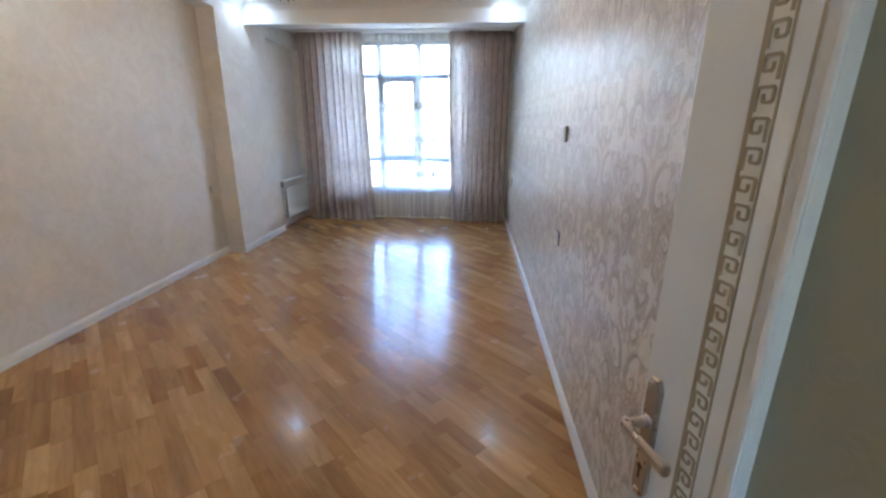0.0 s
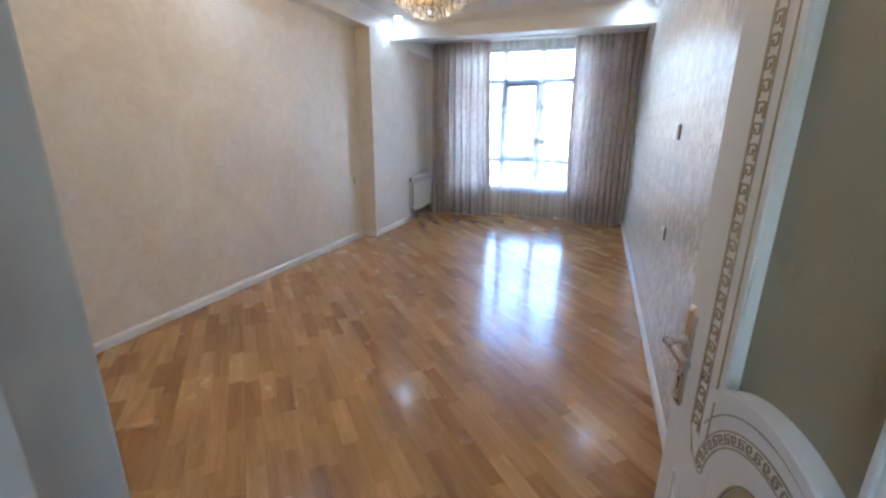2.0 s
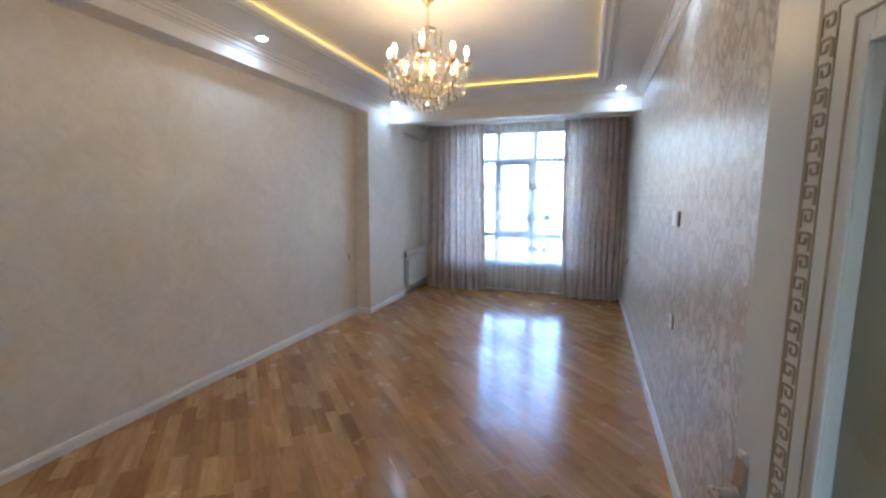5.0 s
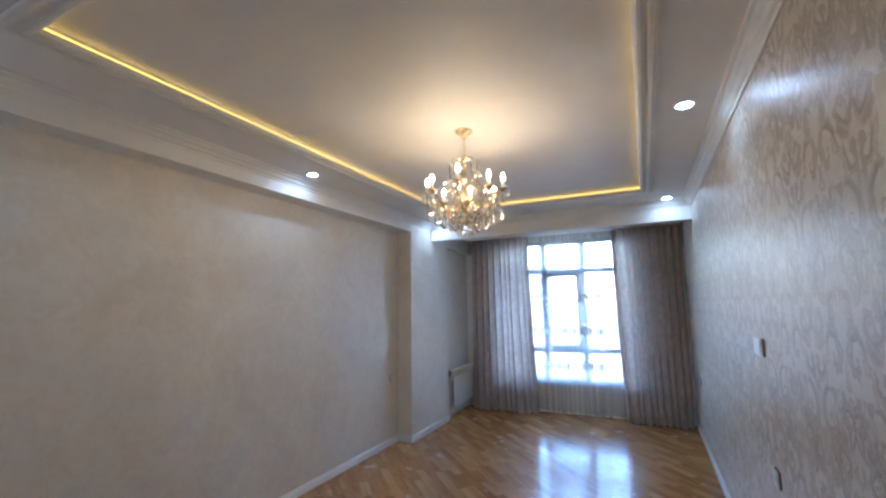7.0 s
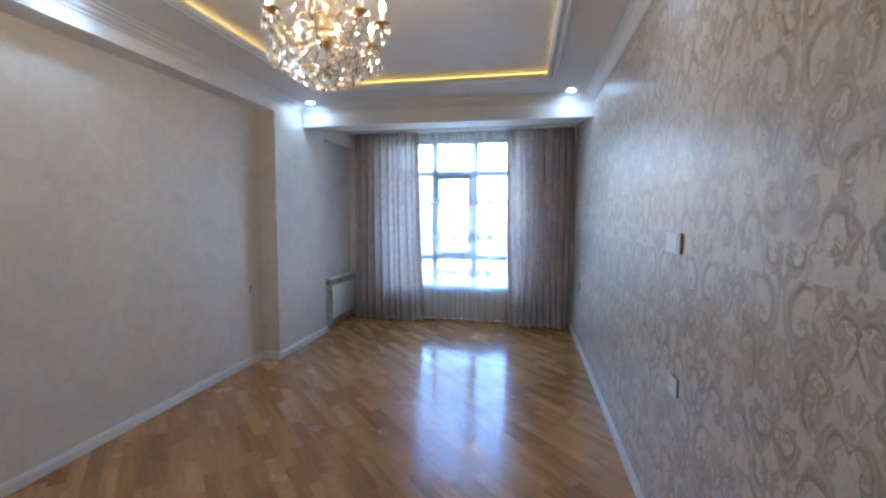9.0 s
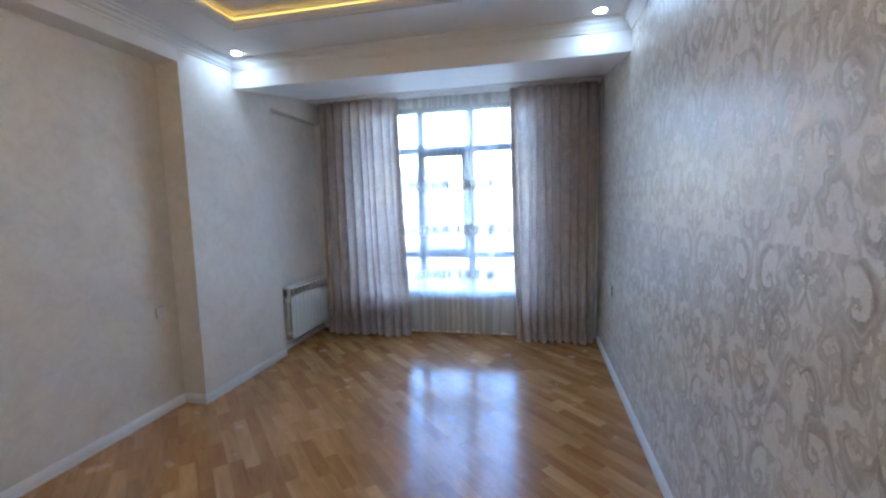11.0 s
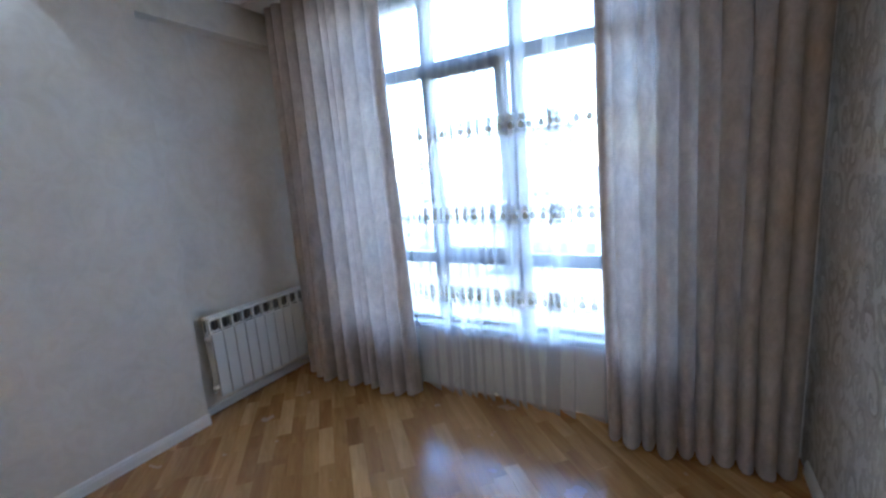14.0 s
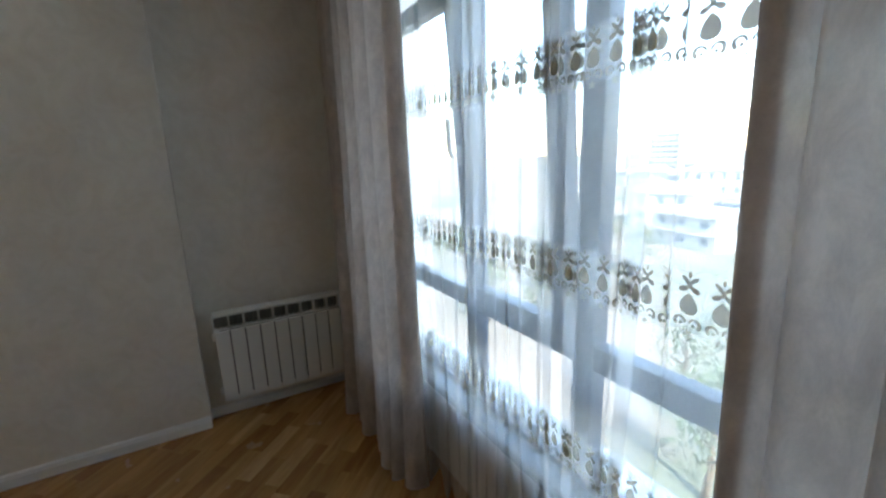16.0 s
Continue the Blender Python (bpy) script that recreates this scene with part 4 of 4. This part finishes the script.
# ---------- radiator ----------
def radiator():
    root = new("radiator")
    root.matrix_world = pose(XN, 6.03, 0.16)
    n, w, h = 10, 0.084, 0.555
    bm = bmesh.new()
    # front panel of one section, with a bent top fin and a slotted grille
    add_box(bm, 0.134, 0.150, 0.0036, w - 0.0036, 0.0, h - 0.105, bevel=0.004)
    add_box(bm, 0.070, 0.134, w / 2 - 0.003, w / 2 + 0.003, 0.01, h - 0.11)
    add_box(bm, 0.060, 0.146, 0.001, w - 0.001, h - 0.018, h, bevel=0.004)
    add_box(bm, 0.128, 0.141, 0.004, w - 0.004, h - 0.100, h - 0.092, bevel=0.002)
    add_box(bm, 0.110, 0.146, -0.004, 0.004, h - 0.108, h - 0.016)
    add_box(bm, 0.058, 0.066, 0.004, w - 0.004, 0.0, h - 0.02, bevel=0.002)
    first = finish("section", bm, M_RAD, root)
    for i in range(1, n):
        o = new("section", first.data)
        o.parent = root
        o.matrix_basis = pose(0, i * w, 0)
    bm = bmesh.new()
    for z in (0.05, h - 0.150):
        tube(bm, [(0.10, -0.012, z), (0.10, n * w + 0.012, z)], 0.021, 14)
    tube(bm, [(0.10, n * w + 0.01, h - 0.150), (0.10, n * w + 0.05, h - 0.150), (0.06, n * w + 0.06, h - 0.150), (0.0, n * w + 0.06, h - 0.150)], 0.011, 10)
    finish("manifold", bm, M_RAD, root, True)
    # solid dark box added in place of the shade between the sections
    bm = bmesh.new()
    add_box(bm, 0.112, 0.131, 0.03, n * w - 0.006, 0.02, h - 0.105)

    finish("dark_shade_fill", bm, M_DARK, root)
    # outlet back and fins, a darker grey than the enamelled sections
    bm = bmesh.new()
    for i in range(n):
        add_box(bm, 0.066, 0.072, i * w + 0.004, (i + 1) * w - 0.004, h - 0.10, h - 0.02)
        for k in (0.33, 0.67):
            add_box(bm, 0.072, 0.116, (i + k) * w - 0.0015, (i + k) * w + 0.0015, h - 0.10, h - 0.022)
    tagged(finish("outlet_fins", bm, M_OUTLET, root), "grey fins inside the outlet")
    bm = bmesh.new()
    for y in (0.2, 0.64):
        add_box(bm, 0.0, 0.062, y - 0.012, y + 0.012, h - 0.08, h - 0.06)
    finish_parts("bracket", bm, M_STEEL, root)
    return root


tagged(radiator(), "white ten-section aluminium radiator on the recess wall", "radiator")


# ---------- switches and sockets ----------
def wall_plate(kind, m):
    root = new(kind)
    root.matrix_world = m
    w, h = (0.088, 0.046) if kind == "light_switch" else (0.042, 0.042)
    box("back_frame", -w + 0.001, w - 0.001, 0, 0.0095, -h + 0.001, h - 0.001, M_BACKFRAME, root)
    bm = bmesh.new()
    add_box(bm, -w, w, 0.009, 0.0145, -h, h, bevel=0.002)
    finish("cover", bm, M_PLASTIC, root)
    bm = bmesh.new()
    if kind == "light_switch":
        add_box(bm, -0.064, -0.001, 0.012, 0.018, -0.036, 0.036, bevel=0.002)
        add_box(bm, 0.001, 0.064, 0.012, 0.018, -0.036, 0.036, bevel=0.002)
        finish_parts("rocker", bm, M_PLASTIC, root)
    else:
        lathe(bm, [(0.023, 0.0145), (0.023, 0.0165), (0.020, 0.0165), (0.018, 0.0150), (0.0, 0.0150)], 24, Matrix.Rotation(radians(-90), 4, "X"))
        finish("insert", bm, M_PLASTIC, root)
        bm = bmesh.new()
        for s in (-1, 1):
            lathe(bm, [(0.0, 0.0158), (0.003, 0.0158), (0.003, 0.0145)], 10, Matrix.Translation((s * 0.0095, 0, 0)) @ Matrix.Rotation(radians(-90), 4, "X"))
        finish_parts("hole", bm, M_DARK, root)
    return root


tagged(wall_plate("light_switch", pose(XR, 2.740, 1.480, 0, 0, 90)), "white double light switch on the damask wallpaper", "switch")
tagged(wall_plate("socket", pose(XR, 2.655, 0.850, 0, 0, 90)), "white power socket on the damask wallpaper", "socket", "sockets on the walls")
tagged(wall_plate("socket", pose(XR, 6.06, 0.75, 0, 0, 90)), "white power socket near the drape", "socket", "sockets on the walls")
tagged(wall_plate("socket", pose(XL, 4.655, 0.800, 0, 0, -90)), "white power socket on the cream plaster beside the pillar", "socket", "sockets on the walls")


# ---------- ceiling spots ----------
def spot_light():
    root = new("spotlight")
    bm = bmesh.new()
    lathe(bm, [(0.058, 0.0), (0.058, -0.004), (0.050, -0.009), (0.043, -0.007), (0.041, -0.001)], 28)
    finish("ring", bm, M_PLASTIC, root, True)
    bm = bmesh.new()
    lathe(bm, [(0.041, -0.003), (0.030, -0.006), (0.0, -0.007)], 28)
    finish("lens", bm, M_SPOT, root, True)
    return root


first_spot = spot_light()
first_spot.matrix_world = pose(0.59, 2.72, ZC)
tagged(first_spot, "lit round recessed spotlight with cold white lens", "spotlight", "spotlights in the ceiling")
for sx, sy in ((0.59, 5.22), (0.59, 0.22), (-2.285, 0.22), (-2.285, 2.72), (-2.285, 5.22)):
    copy_thing(first_spot, pose(sx, sy, ZC))


# ---------- chandelier ----------
def chandelier():
    root = new("chandelier")
    root.matrix_world = pose(-0.78, 2.595, ZT)
    R = 0.265
    bm = bmesh.new()
    lathe(bm, [(0.0, 0.0), (0.062, -0.001), (0.064, -0.010), (0.050, -0.022), (0.024, -0.040), (0.016, -0.058), (0.008, -0.070), (0.0, -0.072)], 28)
    for i in range(6):
        z = -0.078 - i * 0.022
        pts = [(0.008 * math.cos(a) * (1 if i % 2 else 0.15), 0.008 * math.cos(a) * (0.15 if i % 2 else 1), z + 0.013 * math.sin(a)) for a in [2 * math.pi * k / 12 for k in range(13)]]
        tube(bm, pts, 0.0022, 6)
    finish("canopy", bm, M_GOLD, root, True)
    bm = bmesh.new()
    lathe(bm, [(0.0, -0.198), (0.038, -0.200), (0.055, -0.208), (0.034, -0.220), (0.012, -0.230), (0.010, -0.300), (0.016, -0.320), (0.026, -0.345), (0.014, -0.380), (0.012, -0.430), (0.030, -0.470), (0.048, -0.500), (0.048, -0.525), (0.030, -0.545), (0.012, -0.565), (0.0, -0.572)], 24)
    finish("column", bm, M_GOLD, root, True)
    arms, cups, candles, bulbs, pend = (bmesh.new() for _ in range(5))

    def crystal(x, y, z, s, l):
        """A cut drop that hangs from its upper tip."""
        lathe(pend, [(0.0, 0.0), (0.35 * s, -0.18 * l), (s, -0.62 * l), (0.7 * s, -0.86 * l), (0.0, -l)], 6, Matrix.Translation((x, y, z)))

    for i in range(8):
        a = 2 * math.pi * (i + 0.3) / 8
        c, s = math.cos(a), math.sin(a)
        hgt = 0.0 if i % 2 else 0.03
        pts = []
        for k in range(15):
            f_ = k / 14
            r = 0.035 + (R - 0.035) * f_
            z = -0.50 - 0.100 * math.sin(math.pi * min(1, f_ * 1.15)) + (0.022 + hgt) * f_ ** 3
            pts.append((r * c, r * s, z))
        tube(arms, pts, 0.0065, 8)
        curl = [((0.11 + 0.038 * math.cos(q)) * c, (0.11 + 0.038 * math.cos(q)) * s, -0.47 + 0.042 * math.sin(q)) for q in [0.4 * k for k in range(12)]]
        tube(arms, curl, 0.0035, 6)
        zt = pts[-1][2]
        T = Matrix.Translation((R * c, R * s, zt))
        lathe(cups, [(0.0, -0.012), (0.008, -0.010), (0.018, 0.0), (0.036, 0.008), (0.038, 0.011), (0.015, 0.010), (0.013, 0.020), (0.0, 0.021)], 18, T)
        lathe(candles, [(0.0105, 0.018), (0.0105, 0.062), (0.008, 0.066), (0.0, 0.067)], 14, T)
        lathe(bulbs, [(0.006, 0.066), (0.0105, 0.076), (0.0130, 0.086), (0.0115, 0.098), (0.006, 0.112), (0.0, 0.120)], 14, T)
        for k in range(5):
            b = a + (k - 2) * 0.11
            crystal(R * c + 0.036 * math.cos(b * 7 + k), R * s + 0.036 * math.sin(b * 7 + k), zt + 0.006, 0.0075, 0.052)
        crystal((R + 0.0) * c, (R + 0.0) * s, zt - 0.014, 0.012, 0.085)
        # garland from the crown to the cup
        for k in range(1, 12):
            f_ = k / 12
            r = 0.05 + (R - 0.08) * f_
            z = -0.210 - (0.265 - hgt) * (1 - (1 - f_) ** 1.9) + 0.02
            crystal(r * c, r * s, z, 0.0062, 0.020)
    # upright glass spears round the column
    for i in range(10):
        a = 2 * math.pi * i / 10
        lathe(pend, [(0.0, -0.36), (0.007, -0.34), (0.009, -0.26), (0.006, -0.235), (0.0, -0.215)], 6, Matrix.Translation((0.10 * math.cos(a), 0.10 * math.sin(a), 0.0)) @ Matrix.Rotation(0.0, 4, "X"))
        tube(arms, [(0.02 * math.cos(a), 0.02 * math.sin(a), -0.40), (0.07 * math.cos(a), 0.07 * math.sin(a), -0.42), (0.10 * math.cos(a), 0.10 * math.sin(a), -0.36)], 0.003, 6)
    # tiers of drops that make the basket below
    for r, z, n_, s_, l_ in ((0.255, -0.575, 26, 0.011, 0.070), (0.205, -0.600, 22, 0.012, 0.072), (0.155, -0.628, 18, 0.012, 0.075), (0.105, -0.652, 12, 0.012, 0.078), (0.055, -0.672, 8, 0.012, 0.08)):
        tube(arms, [(r * math.cos(q), r * math.sin(q), z + 0.004) for q in [2 * math.pi * k / 36 for k in range(37)]], 0.0025, 6)
        for k in range(n_):
            q = 2 * math.pi * (k + 0.5 * (n_ % 3)) / n_
            crystal(r * math.cos(q), r * math.sin(q), z, s_, l_)
    for i in range(4):
        q = math.pi * i / 4
        tube(arms, [(-0.255 * math.cos(q), -0.255 * math.sin(q), -0.572), (-0.10 * math.cos(q), -0.10 * math.sin(q), -0.652), (0.0, 0.0, -0.664), (0.10 * math.cos(q), 0.10 * math.sin(q), -0.652), (0.255 * math.cos(q), 0.255 * math.sin(q), -0.572)], 0.0022, 6)
    lathe(pend, [(0.0, -0.680), (0.016, -0.690), (0.022, -0.708), (0.016, -0.726), (0.0, -0.738)], 12)
    tube(arms, [(0, 0, -0.565), (0, 0, -0.685)], 0.004, 8)
    finish_parts("arm", arms, M_GOLD, root, True)
    finish_parts("candle_cup", cups, M_GOLD, root, True)
    finish_parts("candle", candles, M_TRIM, root, True)
    finish_parts("bulb", bulbs, M_BULB, root, True, "lit warm candle bulb")
    finish_parts("crystal_drop", pend, M_CRYSTAL, root, False, "clear cut crystal drop")
    return root


tagged(chandelier(), "lit gold chandelier with candle bulbs and crystal drops", "chandelier")

bm = bmesh.new()
tube(bm, [(XR - 0.006, 6.655, 2.82), (XR - 0.006, 6.645, 2.72), (XR - 0.012, 6.60, 2.62), (XR - 0.020, 6.585, 2.54), (XR - 0.012, 6.62, 2.49), (XR - 0.006, 6.66, 2.50)], 0.0022, 6)
tagged(finish("cable", bm, M_BACKFRAME, None, True), "thin dark cable end curling on the wallpaper", "cable")

# ---------- outside ----------
G0 = -14.0


def ground_material():
    m = mat("dry_ground", (0.42, 0.37, 0.29), 0.9)
    v = obj_coord(m)
    n = noise_tex(m, v, 0.03, 6, 0.65)
    link(m, ramp(m, n, [(0.35, (0.07, 0.085, 0.045)), (0.5, (0.15, 0.13, 0.10)), (0.7, (0.22, 0.19, 0.155))]), bsdf(m).inputs["Base Color"])
    return m


structure(box("ground", -1500, 1500, -1500, 2500, G0 - 1, G0, ground_material()), "dry pale ground of the town below the window", "ground")
structure(box("building_below", XL - 0.25, XR + 0.25, -2.85, YW + 0.3, G0, -0.165, M_HALL), "plain lower storeys that carry the room", "building")
M_FACADE = paint_material("pale_facade", (0.44, 0.40, 0.345), 0.7, 0.1)
M_FACADE2 = paint_material("grey_facade", (0.34, 0.335, 0.325), 0.7, 0.1)
M_ROOF = paint_material("weathered_roof", (0.31, 0.265, 0.235), 0.8, 0.2)
M_GLAZE = mat("facade_glazing", (0.10, 0.12, 0.14), 0.15)


def house(x, y, w, d, h, storeys, flat):
    root = new("house")
    root.matrix_world = pose(x, y, G0, 0, 0, (x * 7) % 40 - 20)
    bm = bmesh.new()
    add_box(bm, -w / 2, w / 2, 0, d, 0, h)
    if flat:
        for k in range(1, storeys + 1):
            add_box(bm, -w / 2 - 0.25, w / 2 + 0.25, -0.6, 0, k * h / storeys - 0.25, k * h / storeys)
    finish("wall", bm, M_FACADE if int(x) % 2 else M_FACADE2, root)
    bm = bmesh.new()
    if flat:
        add_box(bm, -w / 2 - 0.2, w / 2 + 0.2, -0.2, d + 0.2, h, h + 0.5)
    else:
        v = [bm.verts.new(p) for p in ((-w / 2 - .4, -.4, h), (w / 2 + .4, -.4, h), (w / 2 + .4, d + .4, h), (-w / 2 - .4, d + .4, h), (-w / 4, d / 2, h + 2.2), (w / 4, d / 2, h + 2.2))]
        for q in ((0, 1, 5, 4), (2, 3, 4, 5), (1, 2, 5), (3, 0, 4), (3, 2, 1, 0)):
            bm.faces.new([v[k] for k in q])
    finish("roof", bm, M_ROOF if not flat else M_FACADE2, root)
    bm = bmesh.new()
    nc = max(2, int(w / 3))
    for j in range(storeys):
        for i in range(nc):
            cx = -w / 2 + (i + 0.5) * w / nc
            z = (j + 0.35) * h / storeys
            add_box(bm, cx - 0.6, cx + 0.6, -0.06, 0.02, z, z + 0.45 * h / storeys)
    finish("window", bm, M_GLAZE, root)
    return tagged(root, "pale rendered town house seen far below the window", "house", "houses of the town")


rnd = random.Random(11)
for k in range(26):
    yy = rnd.uniform(55, 300)
    xx = -yy * rnd.uniform(-0.15, 1.5)
    house(xx, yy, rnd.uniform(9, 18), rnd.uniform(8, 14), rnd.uniform(4, 9), rnd.choice((1, 2, 2, 3)), rnd.random() < 0.35)
for xx, yy, hh in ((-31, 118, 26), (-150, 240, 24), (-260, 330, 30), (10, 210, 24)):
    house(xx, yy, 16, 12, hh, int(hh / 3), True)

M_LEAF = paint_material("tree_leaf", (0.075, 0.11, 0.035), 0.6, 0.4)
M_BARK = paint_material("tree_bark", (0.16, 0.12, 0.08), 0.9, 0.3)


def tree():
    root = new("tree")
    bm = bmesh.new()
    tube(bm, [(0, 0, 0), (0.1, 0, 1.5), (0.0, 0.1, 3.0), (0.1, 0, 5.5)], 0.22, 8, lambda f_: 1 - 0.75 * f_)
    r2 = random.Random(3)
    tips = []
    for k in range(9):
        a = k * 2.4
        z = 2.0 + 0.38 * k
        L = 1.9 - 0.12 * k
        p = (L * math.cos(a), L * math.sin(a), z + 0.9)
        tube(bm, [(0.05, 0, z), (0.5 * p[0], 0.5 * p[1], z + 0.6), p], 0.07, 6, lambda f_: 1 - 0.7 * f_)
        tips += [p, (0.6 * p[0], 0.6 * p[1], z + 0.7)]
    finish("trunk", bm, M_BARK, root, True)
    bm = bmesh.new()
    for t_ in tips:
        for q in range(38):
            c = Vector(t_) + Vector((r2.gauss(0, 0.5), r2.gauss(0, 0.5), r2.gauss(0, 0.42)))
            m_ = Matrix.Translation(c) @ Euler((r2.uniform(0, 6), r2.uniform(0, 6), 0)).to_matrix().to_4x4()
            vs = [bm.verts.new(m_ @ Vector(p)) for p in ((-0.14, 0, 0), (0, -0.08, 0.03), (0.14, 0, 0), (0, 0.08, 0.03))]
            bm.faces.new(vs)
    tagged(finish("leaf", bm, M_LEAF, root), kind="stuff")
    return root


t0 = tree()
t0.matrix_world = pose(-8, 24, G0)
tagged(t0, "green broadleaf tree in the yard below the window", "tree", "trees in the yard")
for k in range(15):
    yy = rnd.uniform(20, 95)
    o = copy_thing(t0, pose(-yy * rnd.uniform(-0.1, 1.4), yy, G0, 0, 0, rnd.uniform(0, 360)))

# ---------- parquet, laid diagonally ----------


def clip_poly(poly, a, b, c):
    """Keep the part of a polygon where a*x + b*y <= c."""
    out = []
    for i, p in enumerate(poly):
        q = poly[(i + 1) % len(poly)]
        dp, dq = a * p[0] + b * p[1] - c, a * q[0] + b * q[1] - c
        if dp <= 0:
            out.append(p)
        if dp * dq < 0:
            f_ = dp / (dp - dq)
            out.append((p[0] + (q[0] - p[0]) * f_, p[1] + (q[1] - p[1]) * f_))
    return out


def strip_into(bm, poly):
    """One strip: a flat top with a small chamfer and sides."""
    cx = sum(p[0] for p in poly) / len(poly)
    cy = sum(p[1] for p in poly) / len(poly)
    g = 0.0009
    top, mid, low = [], [], []
    for x, y in poly:
        d = math.hypot(x - cx, y - cy)
        top.append(bm.verts.new((x + (cx - x) * g / d, y + (cy - y) * g / d, 0.0)))
        mid.append(bm.verts.new((x + (cx - x) * 0.0003 / d, y + (cy - y) * 0.0003 / d, -0.0008)))
        low.append(bm.verts.new((x, y, -0.006)))
    n = len(poly)
    if n < 3:
        return
    bm.faces.new(top[::-1])
    for i in range(n):
        j = (i + 1) % n
        bm.faces.new((top[i], top[j], mid[j], mid[i]))
        bm.faces.new((mid[i], mid[j], low[j], low[i]))


def parquet():
    W = 0.086
    lengths = (0.30, 0.37, 0.45)
    s = math.sqrt(0.5)
    along, across = (-s, s), (s, s)
    x0, x1, y0, y1 = XL + 0.002, XR - 0.002, -0.258, YW - 0.002
    rest = bmesh.new()
    shared = {}
    r_ = random.Random(21)
    count = 0
    for i in range(-45, 125):
        a0 = -6.5 + r_.uniform(0, 0.4)
        while a0 < 9.5:
            L = r_.choice(lengths)
            corners = []
            for aa, cc in ((a0, i * W), (a0 + L, i * W), (a0 + L, (i + 1) * W), (a0, (i + 1) * W)):
                corners.append((along[0] * aa + across[0] * cc - 1.0, along[1] * aa + across[1] * cc))
            a0 += L
            poly = corners
            for q in ((-1, 0, -x0), (1, 0, x1), (0, -1, -y0), (0, 1, y1)):
                poly = clip_poly(poly, *q)
                if len(poly) < 3:
                    break
            if len(poly) < 3:
                continue
            cx = sum(p[0] for p in corners) / 4
            cy = sum(p[1] for p in corners) / 4
            full = x0 < min(p[0] for p in corners) and max(p[0] for p in corners) < x1 and y0 < min(p[1] for p in corners) and max(p[1] for p in corners) < y1
            if full and 0.1 < cy < 3.3 and -1.9 < cx < 0.75 and count < 290:
                if L not in shared:
                    bm = bmesh.new()
                    strip_into(bm, [(p[0] - cx, p[1] - cy) for p in corners])
                    ob = finish("parquet_strip", bm, M_PARQUET, sub, outward=False)
                    shared[L] = ob.data
                else:
                    ob = new("parquet_strip", shared[L])
                    ob.parent = sub
                ob.location = (cx, cy, 0)
                count += 1
            else:
                area = sum(poly[k][0] * poly[(k + 1) % len(poly)][1] - poly[(k + 1) % len(poly)][0] * poly[k][1] for k in range(len(poly)))
                if abs(area) > 1e-4:
                    strip_into(rest, poly)
    tagged(finish("parquet_field", rest, M_PARQUET, sub, outward=False), "honey oak parquet strips", kind="stuff")


parquet()
